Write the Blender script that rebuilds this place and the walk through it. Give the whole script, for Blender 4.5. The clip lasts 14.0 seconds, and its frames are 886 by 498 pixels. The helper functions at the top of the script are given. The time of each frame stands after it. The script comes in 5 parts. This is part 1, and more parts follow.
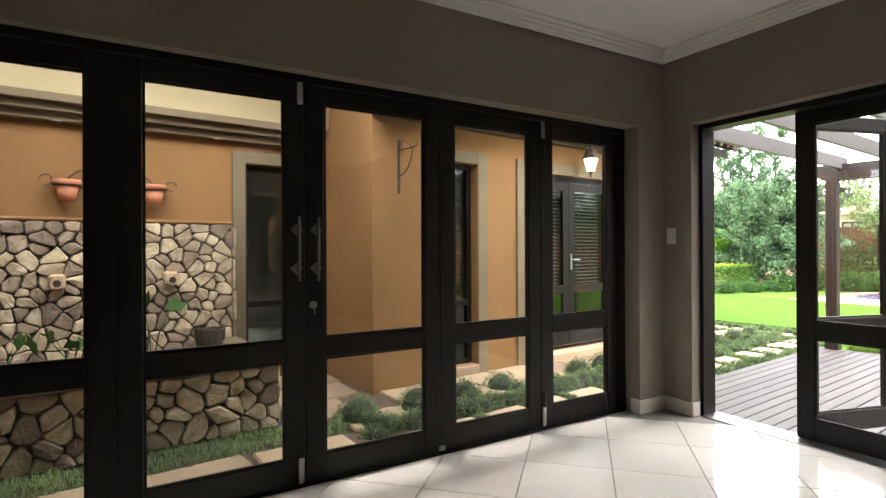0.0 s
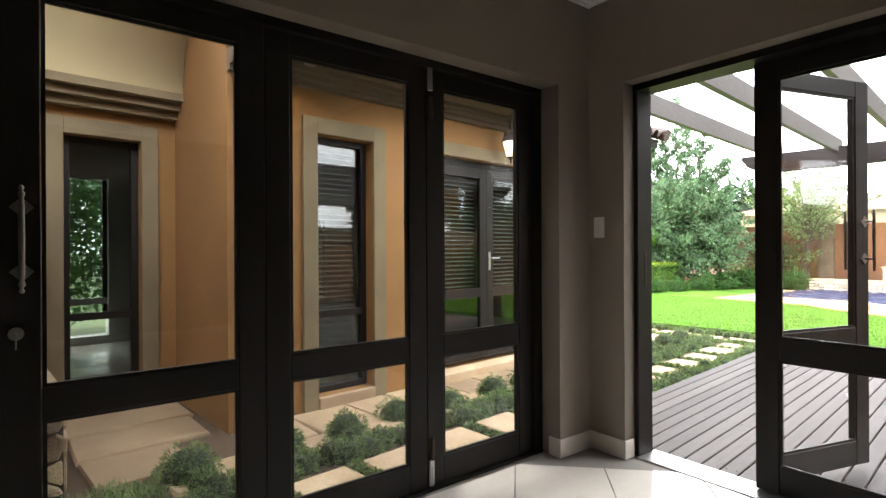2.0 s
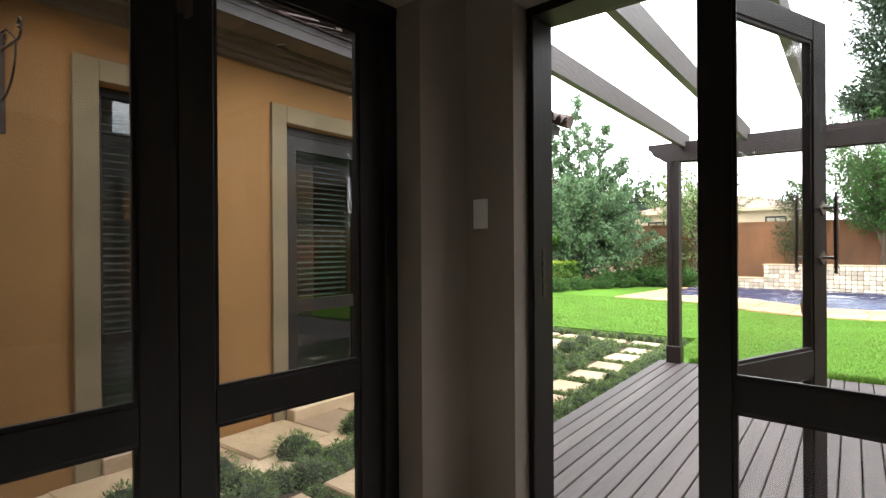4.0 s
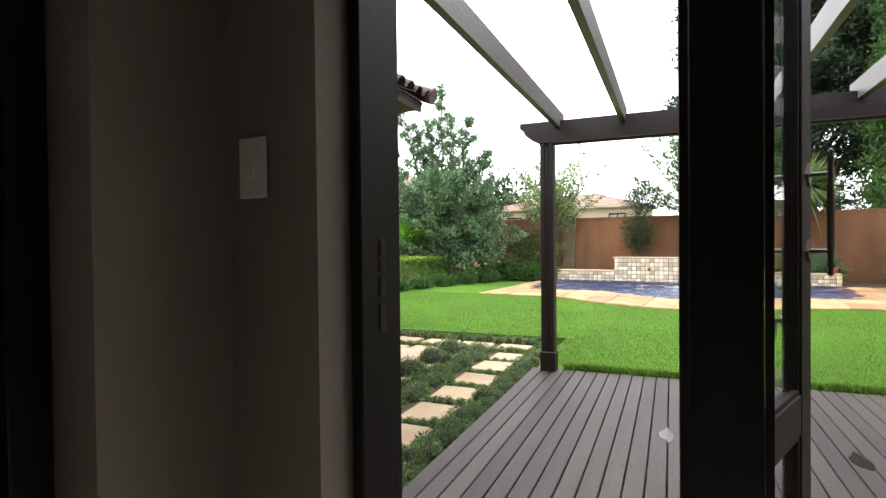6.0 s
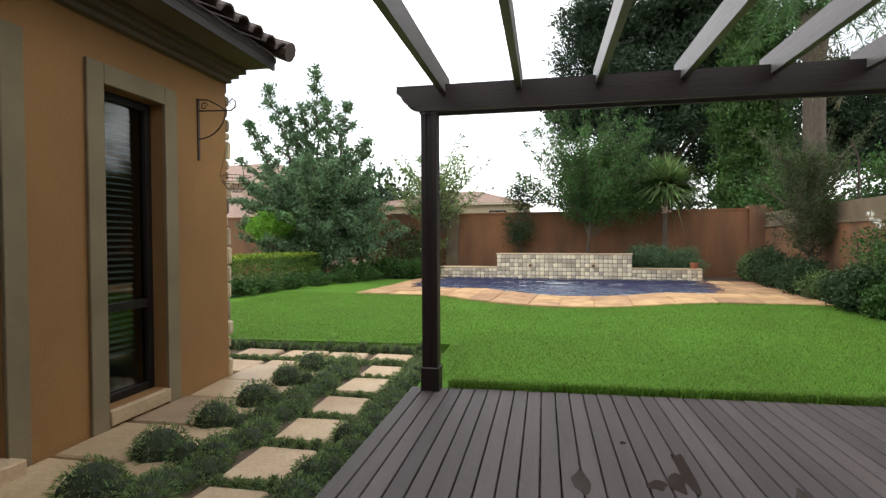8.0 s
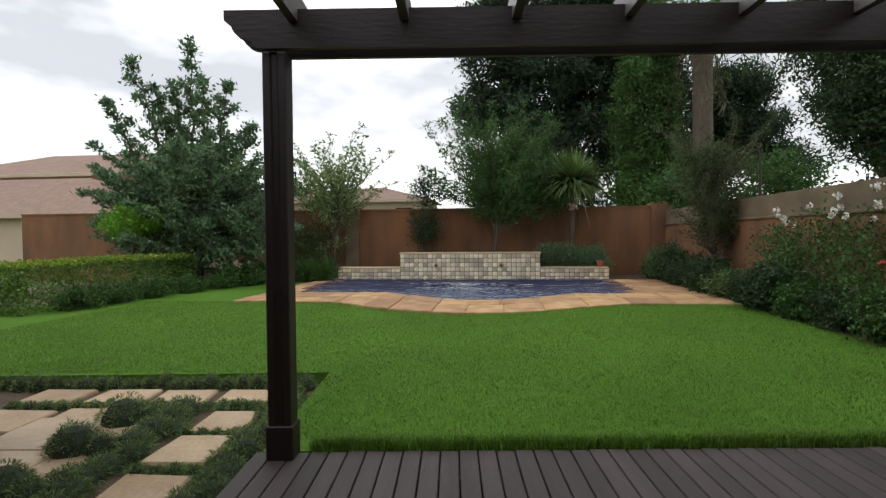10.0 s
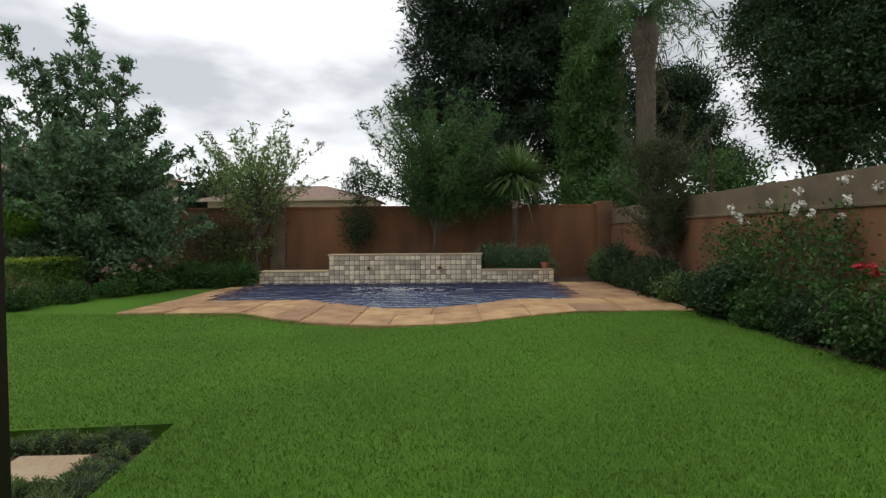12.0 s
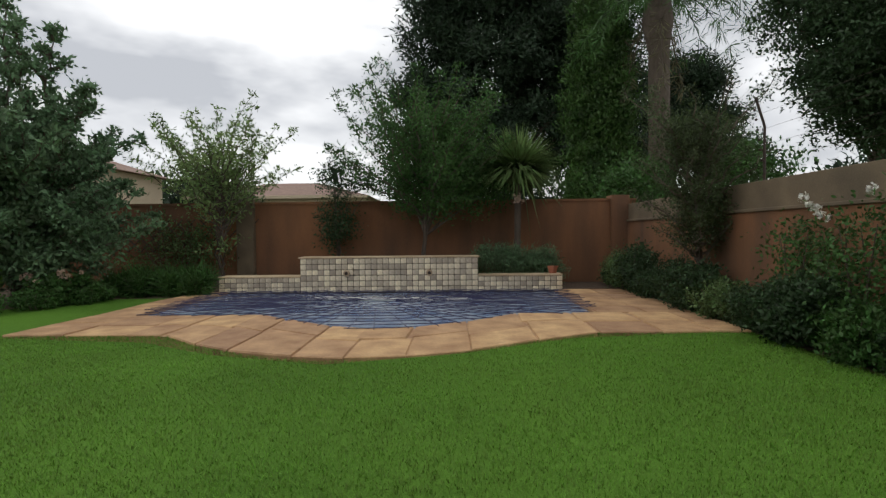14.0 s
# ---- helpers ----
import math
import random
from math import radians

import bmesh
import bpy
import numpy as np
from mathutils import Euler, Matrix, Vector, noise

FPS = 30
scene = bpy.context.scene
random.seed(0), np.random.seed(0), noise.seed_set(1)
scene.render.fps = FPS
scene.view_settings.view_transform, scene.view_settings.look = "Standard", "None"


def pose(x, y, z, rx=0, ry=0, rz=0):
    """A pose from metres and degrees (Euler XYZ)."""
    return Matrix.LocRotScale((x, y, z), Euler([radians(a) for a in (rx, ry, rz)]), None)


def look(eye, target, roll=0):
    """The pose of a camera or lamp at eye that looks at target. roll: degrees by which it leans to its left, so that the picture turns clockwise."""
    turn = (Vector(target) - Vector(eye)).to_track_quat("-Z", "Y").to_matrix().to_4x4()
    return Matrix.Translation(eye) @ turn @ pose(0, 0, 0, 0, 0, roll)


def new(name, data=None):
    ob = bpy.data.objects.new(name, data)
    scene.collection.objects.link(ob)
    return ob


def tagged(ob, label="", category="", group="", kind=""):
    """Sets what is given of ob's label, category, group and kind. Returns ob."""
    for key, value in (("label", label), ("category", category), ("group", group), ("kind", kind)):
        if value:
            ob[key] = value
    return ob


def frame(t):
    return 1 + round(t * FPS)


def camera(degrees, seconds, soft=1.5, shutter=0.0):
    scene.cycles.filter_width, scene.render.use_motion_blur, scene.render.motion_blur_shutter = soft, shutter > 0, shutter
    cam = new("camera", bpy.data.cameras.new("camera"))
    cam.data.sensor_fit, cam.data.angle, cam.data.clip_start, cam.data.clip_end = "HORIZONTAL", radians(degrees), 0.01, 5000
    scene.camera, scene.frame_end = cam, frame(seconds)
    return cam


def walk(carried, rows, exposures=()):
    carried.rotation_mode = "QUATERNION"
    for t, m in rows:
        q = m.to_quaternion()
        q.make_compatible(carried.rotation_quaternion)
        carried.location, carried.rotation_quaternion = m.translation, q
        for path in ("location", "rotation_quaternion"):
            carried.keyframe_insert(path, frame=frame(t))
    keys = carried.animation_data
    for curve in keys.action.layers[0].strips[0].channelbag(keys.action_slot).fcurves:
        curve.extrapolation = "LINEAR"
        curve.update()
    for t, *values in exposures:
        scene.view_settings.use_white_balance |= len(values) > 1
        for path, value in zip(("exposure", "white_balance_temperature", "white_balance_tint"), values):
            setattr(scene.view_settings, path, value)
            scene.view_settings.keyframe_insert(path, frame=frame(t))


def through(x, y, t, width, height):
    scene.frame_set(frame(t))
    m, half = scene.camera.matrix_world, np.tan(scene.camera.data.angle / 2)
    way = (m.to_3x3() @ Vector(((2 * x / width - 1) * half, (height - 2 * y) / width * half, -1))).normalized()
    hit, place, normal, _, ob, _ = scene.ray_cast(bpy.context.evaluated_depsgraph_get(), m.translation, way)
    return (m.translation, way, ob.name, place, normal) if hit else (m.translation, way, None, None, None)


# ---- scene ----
cam = camera(79.9, 14.0, soft=1.4)
# seconds, eye, target, lean
PATH = [
    (0, (1.556, 1.237, 1.213), (2.566, 2.963, 1.216), -0.3),
    (0.5, (1.766, 1.405, 1.191), (2.813, 3.109, 1.194), -0.3),
    (1, (1.978, 1.562, 1.187), (3.067, 3.239, 1.191), -0.4),
    (1.5, (2.19, 1.723, 1.182), (3.342, 3.358, 1.186), -0.3),
    (2, (2.43, 1.87, 1.184), (3.636, 3.465, 1.184), -0.3),
    (2.5, (2.683, 1.986, 1.189), (3.929, 3.55, 1.181), -0.3),
    (3, (2.917, 2.123, 1.185), (4.227, 3.635, 1.178), -0.3),
    (5.5, (4.041, 2.845, 1.157), (5.722, 3.929, 1.136), -0.6),
    (6, (4.283, 2.948, 1.155), (6.034, 3.913, 1.127), -0.6),
    (6.5, (4.52, 3.026, 1.149), (6.331, 3.876, 1.116), -0.3),
    (7, (4.766, 3.089, 1.137), (6.617, 3.846, 1.103), -0.5),
    (7.5, (4.986, 3.166, 1.131), (6.875, 3.822, 1.093), -0.4),
    (8, (5.209, 3.238, 1.108), (7.128, 3.8, 1.065), -0.3),
    (10.5, (6.66, 3.303, 1.105), (8.653, 3.46, 1.052), -0.5),
    (11, (6.90, 3.225, 1.115), (8.897, 3.324, 1.062), -0.5),
    (11.5, (7.18, 3.134, 1.097), (9.179, 3.194, 1.046), -0.5),
    (12, (7.51, 3.054, 1.095), (9.509, 3.090, 1.042), -0.5),
    (12.5, (7.96, 2.994, 1.104), (9.959, 3.022, 1.050), -0.5),
    (13, (8.42, 2.937, 1.102), (10.419, 2.963, 1.047), -0.6),
    (13.5, (8.87, 2.88, 1.093), (10.869, 2.905, 1.038), -0.6),
    (14, (9.30, 2.837, 1.089), (11.299, 2.882, 1.034), -0.6),
]
EXPOSURES = [(0.0, 2.4), (1.5, 2.2), (3.0, 1.82), (5.5, 1.03), (6.5, 0.6), (7.5, 0.13), (8.0, -0.05), (10.5, -0.92), (11.5, -1.03), (14.0, -1.2)]
walk(cam, [(t, look(eye, target, lean)) for t, eye, target, lean in PATH], EXPOSURES)

# ---- world and sun: bright overcast ----
world = bpy.data.worlds.new("overcast_sky")
scene.world = world
world.use_nodes = True
wn, wl = world.node_tree.nodes, world.node_tree.links
wn.clear()
sky = wn.new("ShaderNodeTexSky")
sky.sky_type = "NISHITA"
sky.sun_disc = False
sky.sun_elevation, sky.sun_rotation = radians(62), radians(5)
coord = wn.new("ShaderNodeTexCoord")
stretch = wn.new("ShaderNodeMapping")
stretch.inputs["Scale"].default_value = (1.0, 1.0, 2.6)
clouds = wn.new("ShaderNodeTexNoise")
clouds.inputs["Scale"].default_value, clouds.inputs["Detail"].default_value = 2.6, 5.0
clouds.inputs["Roughness"].default_value = 0.5
ramp = wn.new("ShaderNodeValToRGB")
ramp.color_ramp.elements[0].position, ramp.color_ramp.elements[0].color = 0.37, (9.4, 9.7, 10.3, 1)
ramp.color_ramp.elements[1].position, ramp.color_ramp.elements[1].color = 0.57, (19.5, 19.6, 19.7, 1)
veil = wn.new("ShaderNodeMix")
veil.data_type = "RGBA"
veil.inputs["Factor"].default_value = 0.9
backing = wn.new("ShaderNodeBackground")
backing.inputs["Strength"].default_value = 0.15
wout = wn.new("ShaderNodeOutputWorld")
wl.new(coord.outputs["Generated"], stretch.inputs["Vector"])
wl.new(stretch.outputs["Vector"], clouds.inputs["Vector"])
wl.new(clouds.outputs["Fac"], ramp.inputs["Fac"])
wl.new(sky.outputs["Color"], veil.inputs["A"])
wl.new(ramp.outputs["Color"], veil.inputs["B"])
wl.new(veil.outputs["Result"], backing.inputs["Color"])
wl.new(backing.outputs["Background"], wout.inputs["Surface"])
sun = new("sun", bpy.data.lights.new("sun", "SUN"))
sun.data.energy, sun.data.angle, sun.data.color = 0.75, radians(22), (1.0, 0.96, 0.9)
sun.matrix_world = look((0, 0, 30), (0.5, -15.0, 0))

# garden axes: the courtyard, deck and facing wing stand a little askew to the room
GO = Matrix.Translation((5.27, 4.1, 0)) @ Matrix.Rotation(radians(5.5), 4, "Z")


def G(u, v, z=0.0):
    return GO @ Vector((u, v, z))


# ---- materials ----
def material(name, colour, second=None, rough=0.6, metal=0.0, scale=3.0, fine=60.0, bump=0.15, blotch=0.5, random_value=0.0, island=False, stretch=(1, 1, 1), spec=0.5, speck=0.25):
    m = bpy.data.materials.new(name)
    m.use_nodes = True
    n, l = m.node_tree.nodes, m.node_tree.links
    b = n["Principled BSDF"]
    b.inputs["Roughness"].default_value, b.inputs["Metallic"].default_value = rough, metal
    b.inputs["Specular IOR Level"].default_value = spec
    tc, mp = n.new("ShaderNodeTexCoord"), n.new("ShaderNodeMapping")
    mp.inputs["Scale"].default_value = stretch
    l.new(tc.outputs["Object"], mp.inputs["Vector"])
    big, small = n.new("ShaderNodeTexNoise"), n.new("ShaderNodeTexNoise")
    big.inputs["Scale"].default_value, big.inputs["Detail"].default_value = scale, 4
    small.inputs["Scale"].default_value, small.inputs["Detail"].default_value = fine, 3
    l.new(mp.outputs["Vector"], big.inputs["Vector"])
    l.new(mp.outputs["Vector"], small.inputs["Vector"])
    second = second or tuple(c * 0.75 for c in colour)
    r = n.new("ShaderNodeValToRGB")
    r.color_ramp.elements[0].position, r.color_ramp.elements[1].position = 0.5 - 0.5 * blotch, 0.5 + 0.5 * blotch
    r.color_ramp.elements[0].color, r.color_ramp.elements[1].color = (*second, 1), (*colour, 1)
    l.new(big.outputs["Fac"], r.inputs["Fac"])
    hsv = n.new("ShaderNodeHueSaturation")
    l.new(r.outputs["Color"], hsv.inputs["Color"])
    rng = n.new("ShaderNodeMapRange")
    rng.inputs["To Min"].default_value, rng.inputs["To Max"].default_value = 1 - speck, 1 + speck
    l.new(small.outputs["Fac"], rng.inputs["Value"])
    value = rng.outputs["Result"]
    if random_value:
        src = n.new("ShaderNodeNewGeometry").outputs["Random Per Island"] if island else n.new("ShaderNodeObjectInfo").outputs["Random"]
        rr, mul = n.new("ShaderNodeMapRange"), n.new("ShaderNodeMath")
        rr.inputs["To Min"].default_value, rr.inputs["To Max"].default_value = 1 - random_value, 1 + random_value
        mul.operation = "MULTIPLY"
        l.new(src, rr.inputs["Value"])
        l.new(rr.outputs["Result"], mul.inputs[0])
        l.new(value, mul.inputs[1])
        value = mul.outputs["Value"]
        hr = n.new("ShaderNodeMapRange")
        hr.inputs["To Min"].default_value, hr.inputs["To Max"].default_value = 0.5 - 0.03 * random_value, 0.5 + 0.03 * random_value
        l.new(src, hr.inputs["Value"])
        l.new(hr.outputs["Result"], hsv.inputs["Hue"])
    l.new(value, hsv.inputs["Value"])
    l.new(hsv.outputs["Color"], b.inputs["Base Color"])
    if bump:
        bp = n.new("ShaderNodeBump")
        bp.inputs["Strength"].default_value, bp.inputs["Distance"].default_value = bump, 0.01
        l.new(small.outputs["Fac"], bp.inputs["Height"])
        l.new(bp.outputs["Normal"], b.inputs["Normal"])
    return m


def leaf_material(name, colour, second, vary=0.35, through=0.25):
    m = material(name, colour, second, rough=0.55, scale=1.2, fine=9.0, bump=0.0, random_value=vary, island=True, spec=0.25)
    n, l = m.node_tree.nodes, m.node_tree.links
    b = n["Principled BSDF"]
    tr, mix = n.new("ShaderNodeBsdfTranslucent"), n.new("ShaderNodeMixShader")
    mix.inputs["Fac"].default_value = through
    l.new(b.inputs["Base Color"].links[0].from_socket, tr.inputs["Color"])
    l.new(b.outputs["BSDF"], mix.inputs[1])
    l.new(tr.outputs["BSDF"], mix.inputs[2])
    l.new(mix.outputs["Shader"], n["Material Output"].inputs["Surface"])
    return m


def glass_material(name, tint=(1, 1, 1), gloss=1.0):
    m = bpy.data.materials.new(name)
    m.use_nodes = True
    n, l = m.node_tree.nodes, m.node_tree.links
    n.remove(n["Principled BSDF"])
    t, g, mix, f = n.new("ShaderNodeBsdfTransparent"), n.new("ShaderNodeBsdfGlossy"), n.new("ShaderNodeMixShader"), n.new("ShaderNodeLayerWeight")
    power, curve = n.new("ShaderNodeMath"), n.new("ShaderNodeMath")
    power.operation, curve.operation = "POWER", "MULTIPLY_ADD"
    power.inputs[1].default_value = 5.0
    curve.inputs[1].default_value, curve.inputs[2].default_value = 0.9 * gloss, 0.035 * gloss
    f.inputs["Blend"].default_value = 0.5
    t.inputs["Color"].default_value = (*tint, 1)
    g.inputs["Roughness"].default_value = 0.01
    l.new(f.outputs["Facing"], power.inputs[0])
    l.new(power.outputs["Value"], curve.inputs[0])
    l.new(curve.outputs["Value"], mix.inputs["Fac"])
    l.new(t.outputs["BSDF"], mix.inputs[1])
    l.new(g.outputs["BSDF"], mix.inputs[2])
    l.new(mix.outputs["Shader"], n["Material Output"].inputs["Surface"])
    return m


def glow(name, colour, strength):
    m = bpy.data.materials.new(name)
    m.use_nodes = True
    b = m.node_tree.nodes["Principled BSDF"]
    b.inputs["Base Color"].default_value = b.inputs["Emission Color"].default_value = (*colour, 1)
    b.inputs["Emission Strength"].default_value = strength
    return m


M = dict(
    taupe=material("taupe_plaster", (0.25, 0.212, 0.172), (0.225, 0.19, 0.155), 0.75, scale=1.2, fine=140, bump=0.08, speck=0.06),
    white=material("white_ceiling", (0.82, 0.81, 0.78), (0.78, 0.77, 0.74), 0.7, scale=1, fine=120, bump=0.04, speck=0.04),
    tile=material("cream_porcelain", (0.72, 0.67, 0.60), (0.64, 0.59, 0.53), 0.14, scale=2.5, fine=30, bump=0.0, random_value=0.04, speck=0.05),
    grout=material("floor_grout", (0.30, 0.27, 0.24), None, 0.8, fine=200),
    dark=material("dark_stained_timber", (0.0120, 0.0090, 0.0078), (0.0072, 0.0054, 0.0048), 0.48, scale=4, fine=60, bump=0.08, stretch=(1, 1, 0.15), speck=0.2, spec=0.32),
    glass=glass_material("clear_glass", (1, 1, 1), 0.8),
    dimglass=glass_material("window_glass", (0.66, 0.70, 0.68), 1.6),
    steel=material("brushed_steel", (0.55, 0.54, 0.52), None, 0.32, 1.0, fine=200, bump=0.03, speck=0.1),
    pewter=material("pewter_handle", (0.30, 0.28, 0.26), (0.2, 0.19, 0.17), 0.38, 1.0, fine=120, bump=0.05),
    iron=material("black_iron", (0.035, 0.03, 0.028), (0.07, 0.04, 0.025), 0.6, 0.4, scale=20, fine=150),
    plastic=material("ivory_plastic", (0.75, 0.73, 0.68), (0.73, 0.71, 0.66), 0.4, bump=0, speck=0.02),
    orange=material("ochre_plaster", (0.310, 0.160, 0.050), (0.180, 0.090, 0.031), 0.85, scale=0.9, fine=90, bump=0.25, blotch=0.62, stretch=(1, 1, 0.6), speck=0.10),
    olive=material("khaki_plaster", (0.215, 0.170, 0.098), (0.150, 0.115, 0.066), 0.85, scale=2, fine=90, bump=0.18, speck=0.10),
    # beige plaster with the eave's shade put into the colour
    soffit=material("darkened_soffit", (0.125, 0.092, 0.064), (0.090, 0.066, 0.046), 0.85, fine=100, bump=0.05, speck=0.06),
    cream=material("cream_plaster", (0.52, 0.43, 0.245), (0.46, 0.38, 0.215), 0.85, scale=1, fine=90, bump=0.06, speck=0.04),
    stone=material("field_stone", (0.50, 0.41, 0.285), (0.25, 0.175, 0.105), 0.85, scale=9, fine=55, bump=0.9, random_value=0.5),
    damp=material("damp_sandstone", (0.47, 0.35, 0.215), (0.22, 0.150, 0.090), 0.5, scale=2.2, fine=40, bump=0.35, blotch=0.7, random_value=0.2),
    mortar=material("dark_mortar", (0.075, 0.06, 0.042), None, 0.95, fine=80, bump=0.5),
    sand=material("sandstone", (0.52, 0.40, 0.265), (0.38, 0.265, 0.155), 0.8, scale=3.0, fine=40, bump=0.35, random_value=0.16),
    coping=material("tan_coping_stone", (0.52, 0.325, 0.165), (0.30, 0.165, 0.080), 0.8, scale=3.2, fine=40, bump=0.45, blotch=0.42, random_value=0.24),
    deck=material("weathered_deck_timber", (0.070, 0.056, 0.054), (0.042, 0.033, 0.032), 0.58, scale=5, fine=70, bump=0.25, random_value=0.24, stretch=(0.12, 1, 1), spec=0.32),
    pergola=material("brown_pergola_timber", (0.0192, 0.0102, 0.0090), (0.0120, 0.0066, 0.0060), 0.5, scale=4, fine=60, bump=0.2, stretch=(1, 0.2, 1)),
    rafter=material("weathered_rafter_timber", (0.150, 0.132, 0.130), (0.098, 0.086, 0.085), 0.42, scale=4, fine=60, bump=0.2, stretch=(0.2, 1, 1)),
    soil=material("garden_soil", (0.10, 0.065, 0.04), (0.06, 0.04, 0.025), 0.95, scale=5, fine=60, bump=0.8),
    terracotta=material("terracotta", (0.50, 0.19, 0.10), (0.40, 0.15, 0.08), 0.75, scale=6, fine=60, bump=0.2, random_value=0.15),
    rooftile=material("old_roof_tile", (0.095, 0.062, 0.052), (0.050, 0.037, 0.034), 0.8, scale=6, fine=50, bump=0.4, random_value=0.3),
    farroof=material("faded_roof_tile", (0.285, 0.185, 0.140), (0.205, 0.130, 0.098), 0.8, scale=3, fine=12, bump=0.3),
    farwall=material("pale_house_plaster", (0.52, 0.43, 0.31), (0.46, 0.37, 0.26), 0.85, scale=1, fine=30, bump=0.1),
    garden_wall=material("ochre_garden_wall", (0.255, 0.115, 0.050), (0.115, 0.060, 0.033), 0.88, scale=1.5, fine=50, bump=0.35, blotch=0.42, stretch=(1, 1, 0.28), speck=0.15),
    capband=material("beige_wall_band", (0.185, 0.138, 0.084), (0.100, 0.076, 0.048), 0.85, scale=1.8, fine=60, bump=0.25, blotch=0.4),
    fountain=material("tumbled_stone_tile", (0.70, 0.60, 0.45), (0.42, 0.34, 0.235), 0.7, scale=9, fine=60, bump=0.4, random_value=0.38),
    # the pale second colour paints sky reflections into the blue
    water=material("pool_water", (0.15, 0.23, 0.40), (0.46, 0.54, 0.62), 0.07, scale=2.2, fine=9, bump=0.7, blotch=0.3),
    net=material("navy_net_cord", (0.012, 0.014, 0.060), (0.018, 0.016, 0.055), 0.7, bump=0),
    lawn=material("lawn_turf", (0.095, 0.205, 0.025), (0.066, 0.150, 0.018), 0.9, scale=0.7, fine=95, bump=0.7, blotch=0.45, speck=0.5, spec=0.1),
    ground=material("rough_ground", (0.10, 0.14, 0.04), (0.07, 0.08, 0.03), 0.95, scale=0.3, fine=5, bump=0.5),
    blade=leaf_material("grass_blade", (0.145, 0.300, 0.034), (0.118, 0.208, 0.026), 0.42, 0.3),
    mondo=leaf_material("mondo_grass_blade", (0.205, 0.285, 0.105), (0.100, 0.155, 0.055), 0.5),
    # near-black green for the shade deep between the blades
    thatch=material("shade_core_green", (0.030, 0.045, 0.020), (0.02, 0.03, 0.014), 0.95, fine=120, bump=0.4),
    dry=leaf_material("dry_grass_blade", (0.17, 0.15, 0.085), (0.10, 0.09, 0.05), 0.5),
    leaf_grey=leaf_material("grey_green_leaf", (0.150, 0.240, 0.120), (0.080, 0.145, 0.072), 0.5),
    leaf_yucca=leaf_material("yucca_leaf", (0.20, 0.29, 0.10), (0.11, 0.18, 0.06), 0.5),
    leaf_pale=leaf_material("pale_airy_leaf", (0.235, 0.325, 0.115), (0.13, 0.20, 0.07), 0.45),
    leaf_rust=leaf_material("brown_green_leaf", (0.068, 0.105, 0.036), (0.050, 0.060, 0.026), 0.5),
    leaf_olive=leaf_material("olive_leaf", (0.135, 0.205, 0.065), (0.08, 0.13, 0.048), 0.5),
    leaf_mid=leaf_material("mid_green_leaf", (0.070, 0.150, 0.035), (0.042, 0.095, 0.024), 0.5),
    leaf_bright=leaf_material("bright_green_leaf", (0.20, 0.40, 0.04), (0.12, 0.28, 0.03), 0.4),
    leaf_lime=leaf_material("lime_hedge_leaf", (0.30, 0.36, 0.04), (0.16, 0.24, 0.03), 0.4),
    leaf_hedge=leaf_material("hedge_leaf", (0.12, 0.235, 0.035), (0.07, 0.15, 0.025), 0.45),
    leaf_dark=leaf_material("dark_green_leaf", (0.050, 0.090, 0.034), (0.030, 0.058, 0.024), 0.5),
    leaf_pine=leaf_material("pine_needle", (0.042, 0.070, 0.036), (0.020, 0.038, 0.020), 0.5),
    leaf_cypress=leaf_material("cypress_scale", (0.080, 0.155, 0.034), (0.032, 0.068, 0.020), 0.45),
    bark=material("grey_brown_bark", (0.13, 0.10, 0.075), (0.07, 0.052, 0.04), 0.9, scale=8, fine=50, bump=0.7, stretch=(1, 1, 0.3)),
    petal_white=material("white_petal", (0.85, 0.83, 0.76), None, 0.6, bump=0),
    petal_red=material("red_petal", (0.55, 0.03, 0.04), None, 0.6, bump=0),
    petal_pink=material("pink_petal", (0.50, 0.36, 0.27), None, 0.6, bump=0),
    blind=material("grey_blind_slat", (0.30, 0.29, 0.27), None, 0.5, bump=0),
    room=material("pale_room_plaster", (0.55, 0.53, 0.49), None, 0.8, bump=0.03, speck=0.04),
    wet=material("wet_timber_stain", (0.030, 0.022, 0.020), (0.045, 0.034, 0.03), 0.12, fine=60, bump=0.05),
    frost=glow("lamp_glass", (1.0, 0.84, 0.56), 0.55),
    down=glow("downlight_lens", (1.0, 0.85, 0.6), 4.0),
)


# ---- builders ----
def finish(bm, name, mat, smooth=False):
    me = bpy.data.meshes.new(name)
    bmesh.ops.recalc_face_normals(bm, faces=bm.faces[:])
    bm.to_mesh(me)
    bm.free()
    me.materials.append(mat)
    if smooth:
        me.polygons.foreach_set("use_smooth", [True] * len(me.polygons))
    return me


def part(name, bm, mat, parent, label="", smooth=False):
    ob = new(name, bm if isinstance(bm, bpy.types.Mesh) else finish(bm, name, mat, smooth))
    ob.parent = parent
    if label:
        ob["label"] = label
    return ob


def thing(name, m, label, category, group="", kind=""):
    ob = new(name)
    ob.matrix_world = m
    return tagged(ob, label, category, group, kind)


def solid(name, bm, mat, label, category, kind="", m=None, smooth=False, group=""):
    ob = new(name, bm if isinstance(bm, bpy.types.Mesh) else finish(bm, name, mat, smooth))
    if m is not None:
        ob.matrix_world = m
    return tagged(ob, label, category, group, kind)


